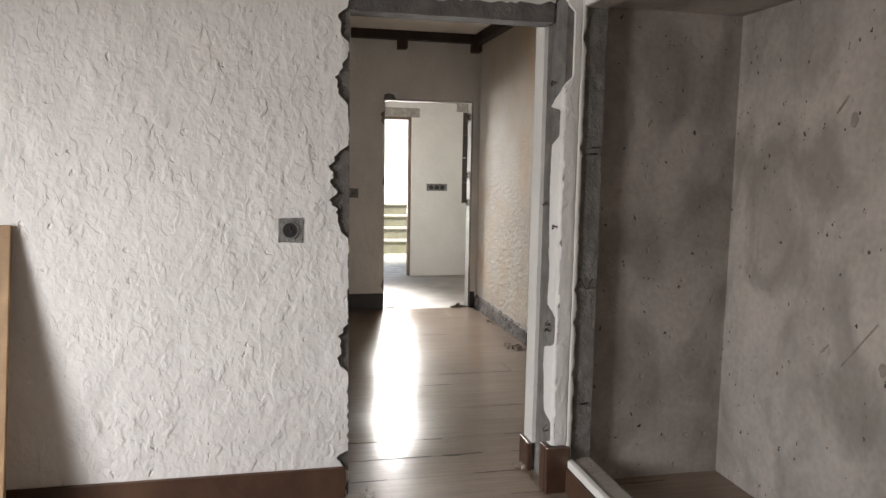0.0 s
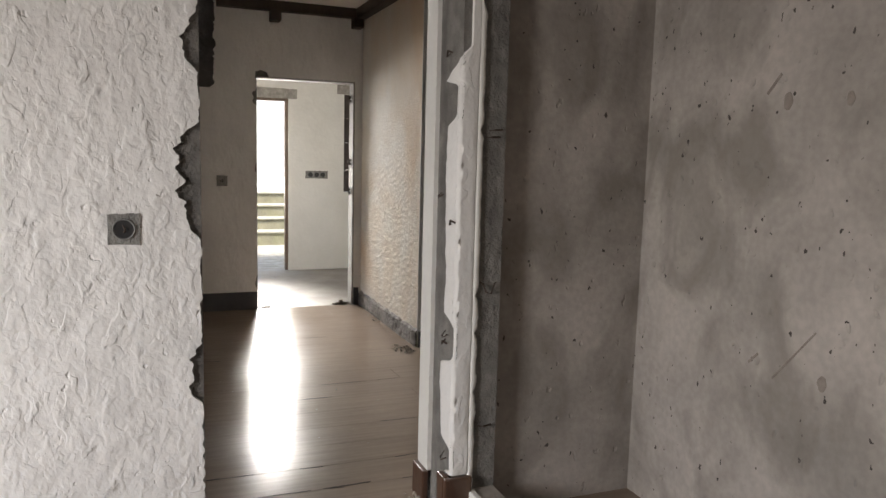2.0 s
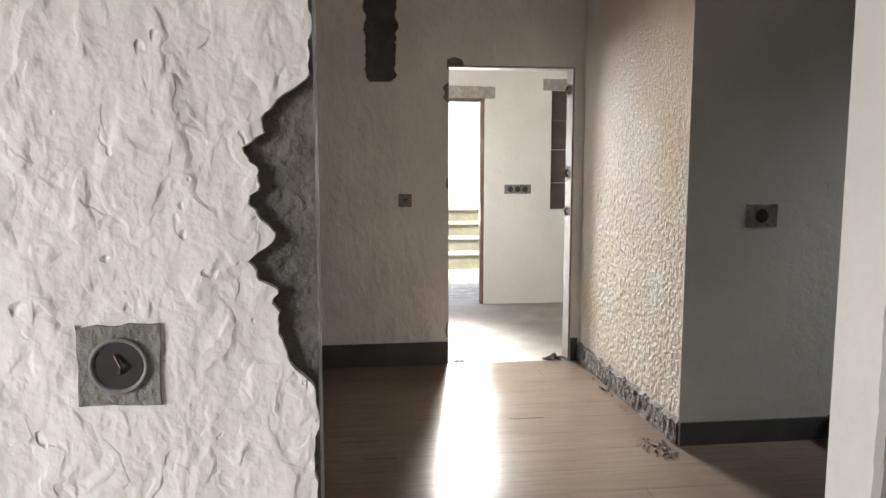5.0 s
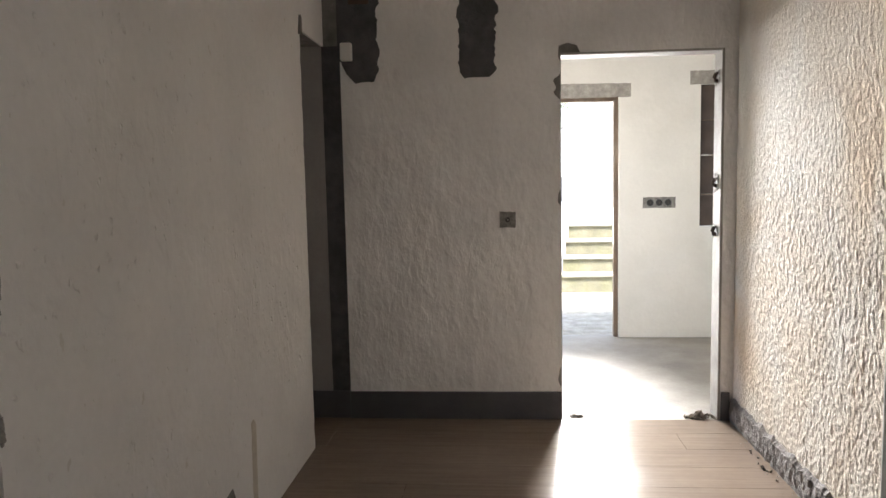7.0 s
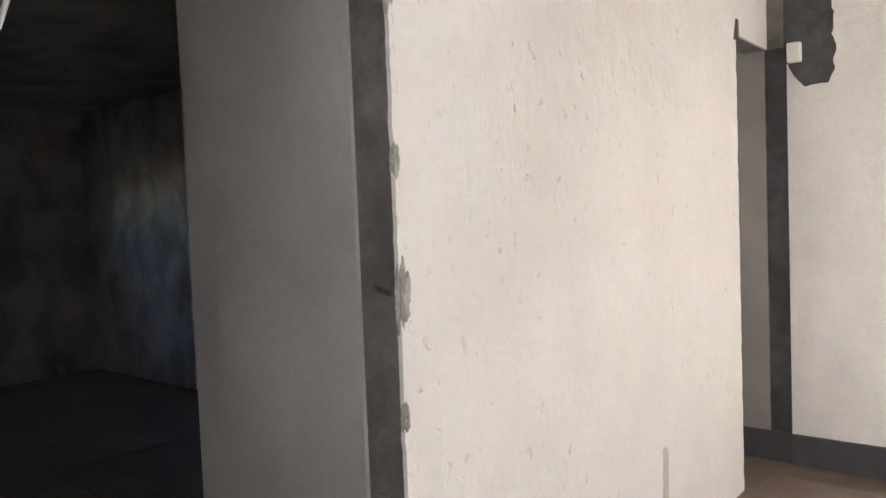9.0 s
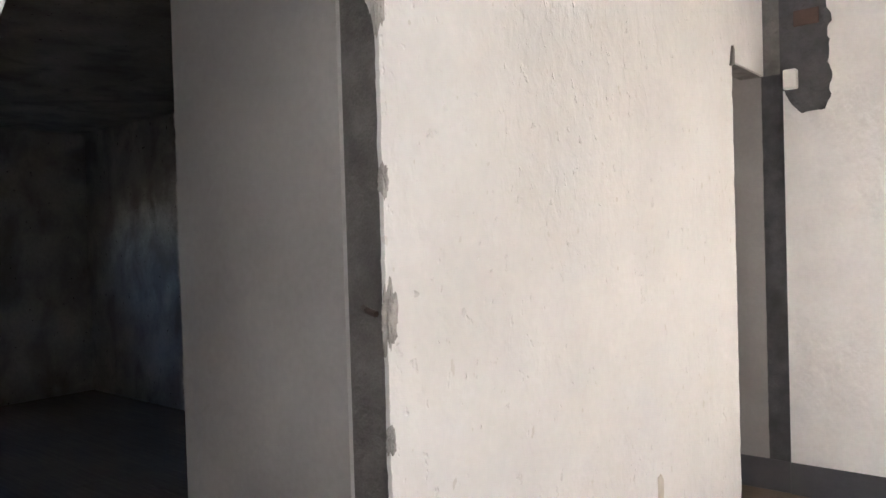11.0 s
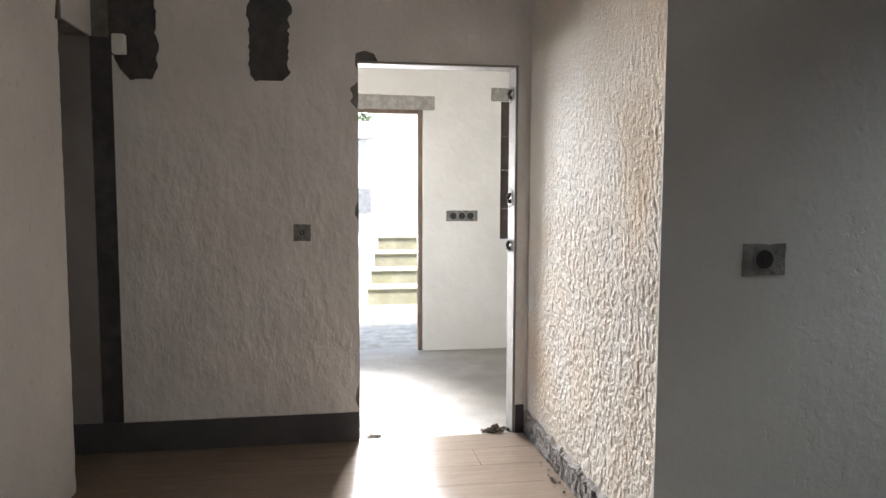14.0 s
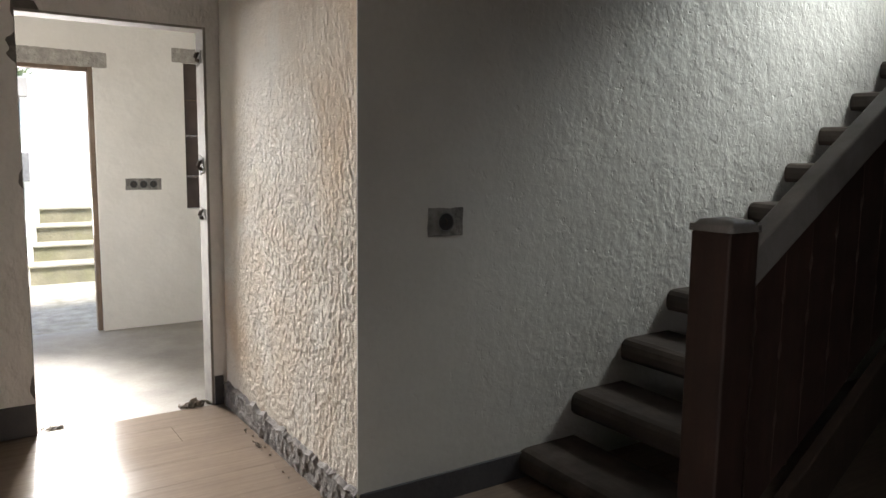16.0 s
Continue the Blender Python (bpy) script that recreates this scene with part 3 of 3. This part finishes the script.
part("mortar_lump", lump(5.062, 1.215, 0.024, 0.085, 1), M_MORTARLT, LEFT, "crumbled grey mortar")
part("mortar_lump", lump(5.056, 1.53, 0.012, 0.045, 2), M_MORTARLT, LEFT)
part("mortar_lump", lump(5.054, 0.935, 0.012, 0.036, 3), M_MORTARLT, LEFT)
part("mortar_lump", lump(5.050, 1.98, 0.034, 0.12, 4), M_MORTARLT, LEFT)
part("mortar_lump", lump(5.058, 0.62, 0.007, 0.020, 5), M_MORTARLT, LEFT)
part("smear", slab(ragged((6.48, 0.10), (6.49, 0.46), 0.02, 0.008, 31.0)[::-1] + [(6.53, 0.10), (6.545, 0.44), (6.52, 0.47)][::1], on_x(-0.1495), 0.0012), M_SMEAR, LEFT, "dull glue smear")
part("cover_plate", bevelled(boxes((-0.151, -0.143, 6.08, 6.17, 0.16, 0.26)), 0.003), M_LIME, LEFT, "small pale cover plate")
part("mortar_patch", slab([(6.17, 0.20), (6.20, 0.28), (6.26, 0.29), (6.28, 0.25), (6.24, 0.19)], on_x(-0.149), 0.003), M_RAW, LEFT)
part("nail", tube([(-0.232, 5.060, 1.236), (-0.205, 5.044, 1.232), (-0.17, 5.038, 1.225)], 0.008), M_STEEL, LEFT, "dark bent nail")
part("mortar_patch", slab([(7.41, 2.16), (7.44, 2.26), (7.455, 2.24), (7.455, 2.17)], on_x(-0.149), 0.012), M_RAW, LEFT)
part("plaster_block", bevelled(boxes((-0.045, 0.02, 7.90, 7.951, 2.10, 2.20)), 0.008), M_LIME, FAR, "small white plaster block")

# thrown plaster on the short hall wall: real relief


def relief_wall(x, y0, y1, z0, z1, step, height, seed):
    ny, nz = int((y1 - y0) / step), int((z1 - z0) / step)
    verts, faces = [], []
    for j in range(nz + 1):
        z = z0 + (z1 - z0) * j / nz
        for i in range(ny + 1):
            y = y0 + (y1 - y0) * i / ny
            p = Vector((y * 42, z * 27, seed))
            h = noise.noise(p) + 0.7 * noise.noise(p * 2.1) + 0.5 * noise.noise(p * 4.3)
            soft = 0.52 + 0.48 * min(1, max(0, (1.84 - z + 0.35 * noise.noise((y * 3, z * 2, 4))) / 0.7))
            rim = min(1, i / 2, (ny - i) / 2)
            verts.append((x - height * soft * rim * max(-0.5, h) - 0.004 * rim, y, z))
    for j in range(nz):
        for i in range(ny):
            a = j * (ny + 1) + i
            faces.append((a, a + 1, a + ny + 2, a + ny + 1))
    me = bpy.data.meshes.new("thrown_plaster")
    me.from_pydata(verts, [], faces)
    me.materials.append(M_SPLASH)
    return me


thrown = new("thrown_plaster", relief_wall(2.172, 6.268, 7.949, 0.10, HH, 0.0062, 0.0032, 2.0))
thrown.parent = bpy.data.objects["wall_hall_right"]
tagged(thrown, "very rough thrown plaster, yellowed near the top")


def rough_skirting():
    bm = bmesh.new()
    rows = []
    k = 120
    for i in range(k + 1):
        y = 6.268 + (7.947 - 6.268) * i / k
        row = []
        for j in range(9):
            z = (0.135 + 0.02 * noise.noise((y * 12, 1, 1)) + 0.012 * noise.noise((y * 40, 1, 1))) * j / 8
            d = 0.020 + 0.008 * noise.noise((y * 22, z * 18, 3)) + 0.005 * noise.noise((y * 55, z * 45, 3))
            if j == 8:
                d = 0.0
            row.append(bm.verts.new((2.168 - d, y, z)))
        rows.append(row)
    for a, b in zip(rows, rows[1:]):
        for j in range(8):
            bm.faces.new((a[j], b[j], b[j + 1], a[j + 1]))
    return bm


structure("baseboard_rough", rough_skirting(), M_ROUGHSK, "ragged grey painted plinth under thrown plaster")
structure("baseboard_far", bevelled(boxes((-0.056, 1.196, 7.936, 7.951, 0, 0.165)), 0.004), M_GREYPAINT, "dark grey painted skirting")
structure("baseboard_far_side", boxes((-1.30, -0.06, 7.950, 7.963, 0, 0.165), (2.102, 2.15, 7.938, 7.951, 0, 0.165)), M_GREYPAINT)
structure("baseboard_stair", bevelled(boxes((2.17, 3.04, 6.252, 6.267, 0, 0.122)), 0.004), M_GREYPAINT, "dark painted skirting along the stair wall")
structure("baseboard_front", bevelled(boxes((-3.26, 0.452, 3.733, 3.751, 0, 0.14)), 0.005), M_BROWN, "brown painted skirting, chipped at the doorway")
structure("baseboard_closet", bevelled(boxes((1.338, 1.452, 3.606, JY + 0.001, 0, 0.212), (1.338, JX, JY + 0.002, 3.70, 0, 0.212)), 0.006), M_BROWN, "brown painted timber skirting ends")
structure("baseboard_kerb", bevelled(boxes((1.430, 1.454, 1.2, 3.604, 0, 0.112)), 0.006), M_BROWN)
structure("baseboard_jamb", bevelled(boxes((1.338, JX, 3.86, 3.99, 0, 0.14)), 0.006), M_BROWN)

# ---- ceiling timbers of the hall ----
structure("beam_far", bevelled(boxes((0.86, 2.08, 7.86, 7.951, 2.675, HH)), 0.006), M_BEAM, "dark timber under the hall ceiling")
structure("beam_right", bevelled(boxes((2.08, 2.17, 6.28, 7.951, 2.665, HH)), 0.006), M_BEAM, "dark timber along the hall wall")
for x in (1.355, 2.10):
    stub = part("joist_stub", bevelled(boxes((x - 0.045, x + 0.045, 7.82, 7.949, 2.585, 2.674)), 0.006), M_BEAM)
    tagged(stub, "sawn-off dark joist end in the wall", "joist", "joist ends")

# ---- wall boxes for switches and sockets ----


def wall_box(name, x, y, z, w, h, holes, label, white_dot=False):
    """A square of chiselled mortar with round conduit boxes in it, on a wall that faces -y."""
    e = empty(name, (x, y, z), label, "wall socket", "empty electrical boxes")
    hw, hh = w / 2, h / 2
    rim = (ragged((-hw, -hh), (hw, -hh), 0.012, 0.003, x) + ragged((hw, -hh), (hw, hh), 0.012, 0.003, x + 1)
           + ragged((hw, hh), (-hw, hh), 0.012, 0.006, x + 2) + ragged((-hw, hh), (-hw, -hh), 0.012, 0.003, x + 3))
    part("mortar_bed", slab(rim, on_y(-0.004), 0.006), M_BOXBED, e, "grey chiselled mortar")
    r = min(hh * (0.34 if white_dot else 0.72), w / len(holes) * 0.36)
    for cx in holes:
        bm = bmesh.new()
        seg = 20
        rings = []
        for rr, yy in ((r, -0.004), (r, -0.0085), (r * 0.9, -0.0085), (r * 0.84, -0.0055)):
            rings.append([bm.verts.new((cx + rr * math.cos(2 * math.pi * k / seg), yy, rr * math.sin(2 * math.pi * k / seg))) for k in range(seg)])
        for a, b in zip(rings, rings[1:]):
            for k in range(seg):
                bm.faces.new((a[k], a[(k + 1) % seg], b[(k + 1) % seg], b[k]))
        ring = part("box_ring", bm, M_GREYBOX, e, "grey plastic conduit box", True)
        bm = bmesh.new()
        bm.faces.new([bm.verts.new((cx + r * 0.86 * math.cos(2 * math.pi * k / seg), -0.0057, r * 0.86 * math.sin(2 * math.pi * k / seg))) for k in range(seg)])
        part("box_back", bm, M_BLACKBOX, ring)
        part("wire_end", tube([(cx, -0.0057, -r * .3), (cx + 0.004, -0.012, 0), (cx - 0.004, -0.008, r * .4)], 0.0022), M_CABLE if white_dot else M_STEEL, ring)
    return e


wall_box("socket_box", 0.221, 3.75, 1.186, 0.100, 0.104, (0.0,), "empty square socket hole with round grey box")
wall_box("switch_box", 0.893, 7.95, 1.178, 0.092, 0.092, (0.0,), "small empty switch hole in plaster", True)
wall_box("triple_socket_box", 2.20, 10.15, 1.175, 0.275, 0.092, (-0.075, 0.0, 0.075), "row of three empty round socket boxes")
wall_box("stair_socket_box", 2.555, 6.266, 1.176, 0.168, 0.112, (0.0,), "wide empty socket hole beside the stairs")

# ---- wire hooks left in the jamb ----
for y, z, r in ((3.74, 1.83, 1), (3.67, 1.20, 1), (3.80, 1.30, 0), (3.72, 0.76, 0), (3.72, 0.725, 1), (3.70, 0.27, 0)):
    hook = part("wire_hook", tube([(JX + T + 0.004, y + 0.03, z + 0.012), (JX - 0.008, y + 0.010, z - 0.004), (JX - 0.014, y - 0.012, z - 0.006 + 0.02 * r),
                                   (JX - 0.002, y - 0.030, z + 0.006)], 0.0035), M_STEEL)
    tagged(hook, "bent rusty wire hook sticking out of the jamb", "wire hook", "wire hooks")
for x, z, k in ((1.518, 1.552, 0), (1.508, 1.525, 0), (1.508, 0.955, 1), (1.512, 0.40, 0)):
    y = JY + T
    if k:
        pts = [(x - 0.036, y + 0.002, z + 0.022), (x - 0.026, y - 0.012, z + 0.016), (x - 0.012, y - 0.016, z - 0.018), (x + 0.008, y - 0.016, z - 0.022),
               (x + 0.020, y - 0.014, z + 0.012), (x + 0.034, y + 0.002, z + 0.018)]
    else:
        pts = [(x - 0.024, y + 0.002, z), (x - 0.010, y - 0.014, z + 0.002), (x + 0.028, y - 0.004, z + 0.004)]
    hook = part("wire_hook", tube(pts, 0.0038), M_STEEL)
    tagged(hook, "bent rusty wire hook sticking out of the jamb", "wire hook", "wire hooks")

# ---- leaning plank in the first room ----
plank = empty("plank", (-1.00, 3.58, 0), "pale pine plank leaning against the white wall", "plank")
bm = bevelled(boxes((-0.20, 0.165, -0.012, 0.012, 0, 1.235)), 0.003)
bmesh.ops.transform(bm, matrix=pose(0, -0.10, 0, -12, 0, 0), verts=bm.verts)
part("board", bm, M_PINE, plank)

# ---- hanging cable in the dark passage ----
pts = []
for i in range(25):
    s = i / 24
    pts.append((-0.5, 4.50 - 0.20 * s - 0.05 * math.sin(3.1 * s), 2.13 - 0.62 * s - 0.12 * math.sin(math.pi * s)))
for i in range(1, 13):
    s = i / 12
    pts.append((-0.5 - 0.02 * s, 4.30 - 0.20 * s, 1.51 + 0.62 * s * s))
cable = part("cable", tube(pts, 0.006, 8), M_CABLE, None, "", True)
tagged(cable, "white electric cable hanging in a loop from the lintel", "cable")

# ---- staircase ----
GO, RISE, X0, Z0, YW, YS = 0.318, 0.215, 2.965, 0.135, 6.264, 5.30
stair = empty("staircase", (X0, 5.8, 0), "dark wooden open-riser staircase with thick worn treads", "staircase")


def tread(w):
    """A thick tread with a worn, rounded nose; local x is the going."""
    bm = bmesh.new()
    prof = [(GO + 0.02, 0), (0.05, 0.0), (0.020, -0.007), (0.002, -0.026), (-0.004, -0.055), (-0.002, -0.088), (0.014, -0.108), (GO + 0.02, -0.112)]
    k = 6
    rows = []
    for i in range(k + 1):
        y = -w / 2 + w * i / k
        sag = 0.006 * math.cos(math.pi * y / w)
        rows.append([bm.verts.new((x + 0.004 * noise.noise((y * 4, x * 9, 1)), y, z - (sag if z > -0.03 else 0) + 0.005 * noise.noise((y * 7, x * 6, z * 9)))) for x, z in prof])
    n = len(prof)
    for a, b in zip(rows, rows[1:]):
        for j in range(n):
            bm.faces.new((a[j], b[j], b[(j + 1) % n], a[(j + 1) % n]))
    bm.faces.new(rows[0])
    bm.faces.new(rows[-1][::-1])
    return mesh_of(bm, "tread", M_TREAD)


tread_mesh = tread(YW - YS - 0.09)
mid = (YW + YS + 0.09) / 2
for k in range(13):
    o = new("tread", tread_mesh)
    o.parent = stair
    o.location = (GO * k, mid - 5.8, Z0 + RISE * k)
SL = RISE / GO


def sloped(x0, x1, y0, y1, zc, h, name, mat, label=""):
    bm = bmesh.new()
    v = []
    for x in (x0, x1):
        for y in (y0, y1):
            for dz in (-h / 2, h / 2):
                v.append(bm.verts.new((x - X0, y - 5.8, zc + (x - x0) * SLR + dz)))
    for f in ((0, 1, 3, 2), (4, 6, 7, 5), (0, 4, 5, 1), (2, 3, 7, 6), (0, 2, 6, 4), (1, 5, 7, 3)):
        bm.faces.new([v[i] for i in f])
    return part(name, bevelled(bm, 0.008), mat, stair, label)


SLR = SL
sloped(3.05, 7.0, 5.352, 5.400, 0.16, 0.28, "stringer", M_BEAM, "dark stained stringer behind the balustrade boards")
SLR = 0.67
sloped(3.47, 7.0, 5.31, 5.36, -0.005, 0.28, "bottom_rail", M_BEAM, "black lower rail")
SLR = 0.655
sloped(3.12, 7.0, 5.295, 5.375, 1.030, 0.143, "handrail", M_RAIL, "grey worn wooden handrail")
bm = bevelled(boxes((3.06 - 0.0775 - X0, 3.06 + 0.0775 - X0, 5.335 - 0.0775 - 5.8, 5.335 + 0.0775 - 5.8, 0, 1.206)), 0.010, 3)
part("newel", bm, M_REDWOOD, stair, "thick square newel post")
bm = boxes((3.06 - 0.081 - X0, 3.06 + 0.081 - X0, 5.335 - 0.081 - 5.8, 5.335 + 0.081 - 5.8, 1.205, 1.232))
bmesh.ops.subdivide_edges(bm, edges=bm.edges[:], cuts=6, use_grid_fill=True)
for v in bm.verts:
    d = max(abs(v.co.x - 3.06 + X0), abs(v.co.y + 0.465)) / 0.081
    if v.co.z > 1.22:
        v.co.z += 0.016 * (1 - d ** 4) - 0.004 * d ** 8
part("newel_cap", bm, M_RAIL, stair, "worn dusty domed cap", True)


def baluster():
    """A wide flat board, nearly touching the next, with small eye-shaped cuts along its edges."""
    pts = []
    k = 60
    for i in range(k + 1):
        z = i / k
        w = 0.0795 - sum(0.010 * max(0, 1 - ((z - c) / 0.035) ** 2) for c in (0.26, 0.54, 0.76))
        pts.append((w, 0.95 * z))
    prof = pts + [(-w, z) for w, z in pts[::-1]]
    return mesh_of(slab(prof, lambda u, v, w: (u, w - 0.011, v + u * 0.66), 0.022), "baluster", M_REDWOOD)


bal = baluster()
for k in range(22):
    o = new("baluster", bal)
    o.parent = stair
    x = 3.327 + 0.163 * k
    o.location = (x - X0, 5.335 - 5.8, 0.045 + (x - 3.12) * 0.66)

# ---- back room ----
part("lintel_patch", slab(ragged((0.80, 2.075), (1.96, 2.075), 0.03, 0.006, 21.0)[::1] + ragged((1.96, 2.19), (0.80, 2.205), 0.02, 0.012, 22.0), on_y(10.146), 0.005),
     M_MORTARLT, BACK, "bare grey lintel end")
part("lintel_patch", slab(ragged((2.45, 2.162), (3.55, 2.162), 0.03, 0.004, 23.0) + ragged((3.55, 2.275), (2.45, 2.275), 0.02, 0.008, 24.0), on_y(10.146), 0.005),
     M_MORTARLT, BACK)
door_frame = empty("door_frame", (1.38, 10.2, 0), "weathered brown wooden frame of the outer doorway", "door frame")
for nm, b in (("jamb", (0.442, 0.480, -0.02, 0.05, 0, 2.10)), ("jamb", (-0.448, -0.395, -0.06, 0.05, 0, 2.10)),
              ("head", (-0.395, 0.442, -0.04, 0.05, 2.045, 2.10))):
    jamb = part(nm, bevelled(boxes(b), 0.006), M_DOORFRAME, door_frame)
part("strike_plate", bevelled(boxes((0.434, 0.443, -0.015, 0.02, 1.0, 1.14)), 0.002), M_CABLE, door_frame, "pale metal strike plate")
shutter = empty("window_shutter", (2.99, 10.20, 0.965), "closed window shutter of dark grimy boards", "shutter")
z = 0.004
for k, hgt in enumerate((0.262, 0.325, 0.285, 0.285)):
    part("board", bevelled(boxes((-0.446, 0.446, -0.02, 0.006, z, z + hgt)), 0.005), M_BOARD, shutter)
    part("batten", bevelled(boxes((-0.446, 0.446, -0.016, 0.004, z + hgt + 0.001, z + hgt + 0.009)), 0.001), M_DOORFRAME, shutter)
    z += hgt + 0.010


def rubble(name, x, y, rx, ry, n, size, seed, label):
    rng = random.Random(seed)
    bm = bmesh.new()
    for _ in range(n):
        a, r = rng.uniform(0, 6.283), math.sqrt(rng.random())
        px, py = x + rx * r * math.cos(a), y + ry * r * math.sin(a)
        sz = size * rng.uniform(0.25, 1.0) * (1.2 - r)
        g = bmesh.ops.create_icosphere(bm, subdivisions=1, radius=sz)["verts"]
        for v in g:
            v.co *= rng.uniform(0.7, 1.25)
        bmesh.ops.transform(bm, matrix=pose(px, py, sz * 0.45, rng.uniform(0, 360), rng.uniform(0, 360), 0) @ Matrix.Diagonal((1.3, 0.9, 0.6, 1)), verts=g)
    ob = part(name, bm, M_RUBBLE)
    return tagged(ob, label, "rubble", "", "stuff")


rubble("rubble", 2.00, 8.00, 0.11, 0.05, 60, 0.026, 1, "small heap of plaster rubble on the threshold")
rubble("rubble", 1.27, 8.01, 0.08, 0.03, 30, 0.016, 2, "small heap of plaster rubble on the threshold")
rubble("rubble", 2.04, 6.24, 0.09, 0.16, 55, 0.02, 3, "plaster crumbs fallen at the foot of the wall")
rubble("rubble", 1.33, 3.92, 0.05, 0.10, 30, 0.014, 4, "plaster crumbs fallen at the foot of the jamb")
rubble("rubble", 2.11, 7.1, 0.03, 0.7, 40, 0.010, 5, "plaster crumbs fallen at the foot of the wall")

rubble("floor_debris", 0.85, 2.9, 0.55, 0.9, 45, 0.006, 6, "scattered plaster crumbs on the worn floorboards")
rubble("floor_debris", 0.55, 3.70, 0.06, 0.14, 40, 0.011, 7, "plaster crumbs fallen under the broken doorway edge")
rubble("floor_debris", 1.2, 5.2, 0.9, 1.2, 50, 0.005, 8, "scattered plaster crumbs on the hall floor")

# ---- outside ----
steps = empty("garden_steps", (2.6, 12.85, 0), "mossy concrete garden steps climbing to a terrace", "steps")
for k in range(4):
    y0 = 0.30 * k
    x0 = -1.06 + 0.055 * k
    bm = boxes((x0, 1.6, y0 + 0.02, 2.6, -0.05 + 0.19 * k + (0.02 if k else 0), 0.19 * (k + 1) - 0.03))
    part("riser", bm, M_MOSS, steps)
    bm = boxes((x0 - 0.01, 1.6, y0 - 0.01, y0 + 0.36 if k < 3 else 2.6, 0.19 * (k + 1) - 0.03, 0.19 * (k + 1)))
    for v in bm.verts:
        v.co.z += 0.006 * noise.noise(v.co * 3)
    part("tread", bevelled(bm, 0.008), M_TREADTOP, steps, "pale worn concrete tread")
meter_box = empty("meter_box", (1.51, 12.80, 1.10), "pale grey metal meter box on the white yard wall", "meter box")
part("case", bevelled(boxes((-0.09, 0.09, -0.06, 0.058, 0, 0.32)), 0.008), M_CABLE, meter_box)
part("lid", bevelled(boxes((-0.082, 0.082, -0.072, -0.061, 0.012, 0.308)), 0.004), M_GREYBOX, meter_box, "grey lid")
planter = empty("wall_planter", (1.50, 12.76, 1.98), "grey wall planter with a small green plant", "planter")
part("pot", bevelled(boxes((-0.11, 0.11, -0.09, 0.098, 0, 0.20)), 0.012), M_REVEAL, planter)
rng = random.Random(21)
bm = bmesh.new()
for _ in range(90):
    a, b, r = rng.uniform(0, 6.283), rng.uniform(0.2, 1.45), rng.uniform(0.05, 0.17)
    c = Vector((r * math.cos(a) * math.cos(b), r * math.sin(a) * math.cos(b) * 0.6, 0.20 + r * math.sin(b)))
    d = Vector((rng.uniform(-1, 1), rng.uniform(-1, 1), rng.uniform(-0.2, 1))).normalized()
    q = d.orthogonal().normalized() * 0.014
    bm.faces.new([bm.verts.new(v) for v in (c, c + d * 0.025 + q, c + d * 0.06, c + d * 0.025 - q)])
part("plant", bm, M_LEAF, planter, "small green leaves")
structure("wall_yard_left", boxes((-6.0, 1.25, 12.95, 13.15, -0.03, 3.2)), M_LIME, "white limewashed yard wall")
structure("wall_yard_stair", slab([(1.25, 12.86), (1.549, 12.86), (2.06, 15.2), (1.76, 15.2)], lambda u, v, w: (u, v, w - 0.03), 3.2), M_LIME, "white limewashed wall beside the garden steps")
structure("wall_yard_back", boxes((-6.0, 9.0, 15.5, 15.7, -0.03, 6.0)), M_LIME)
structure("wall_yard_right", boxes((4.2, 4.4, 12.85, 15.5, -0.03, 3.2)), M_LIME)

# ---- floorboards, running across the rooms ----


def floorboard(length, width):
    """A board with eased edges; local x along the grain, top at 0."""
    bm = boxes((-length / 2, length / 2, -width / 2, width / 2, -0.020, 0))
    bmesh.ops.bevel(bm, geom=[e for e in bm.edges if all(v.co.z > -0.001 for v in e.verts)], offset=0.0007, segments=1, affect='EDGES')
    return mesh_of(bm, "floorboard", M_FLOOR)


BOARD, JOINT = 0.24, 0.0008
rng = random.Random(5)
LENGTHS = (1.9, 2.6, 3.3)
board_mesh = {}
y = -2.6
while y < 7.949:
    w = min(BOARD, 7.95 - y)
    x = -3.4
    while x < 6.59:
        n = min(rng.choice(LENGTHS), 6.6 - x)
        if 6.6 - x - n < 0.5:
            n = 6.6 - x
        key = (round(n, 3), round(w, 3))
        if key not in board_mesh:
            board_mesh[key] = floorboard(n - JOINT, w - JOINT)
        o = new("floorboard", board_mesh[key])
        o.parent = FLOOR
        o.location = (x + n / 2, y + w / 2, rng.uniform(-0.0003, 0.0))
        o.rotation_euler = (rng.uniform(-0.0007, 0.0007), 0, 0)
        x += n
    y += BOARD
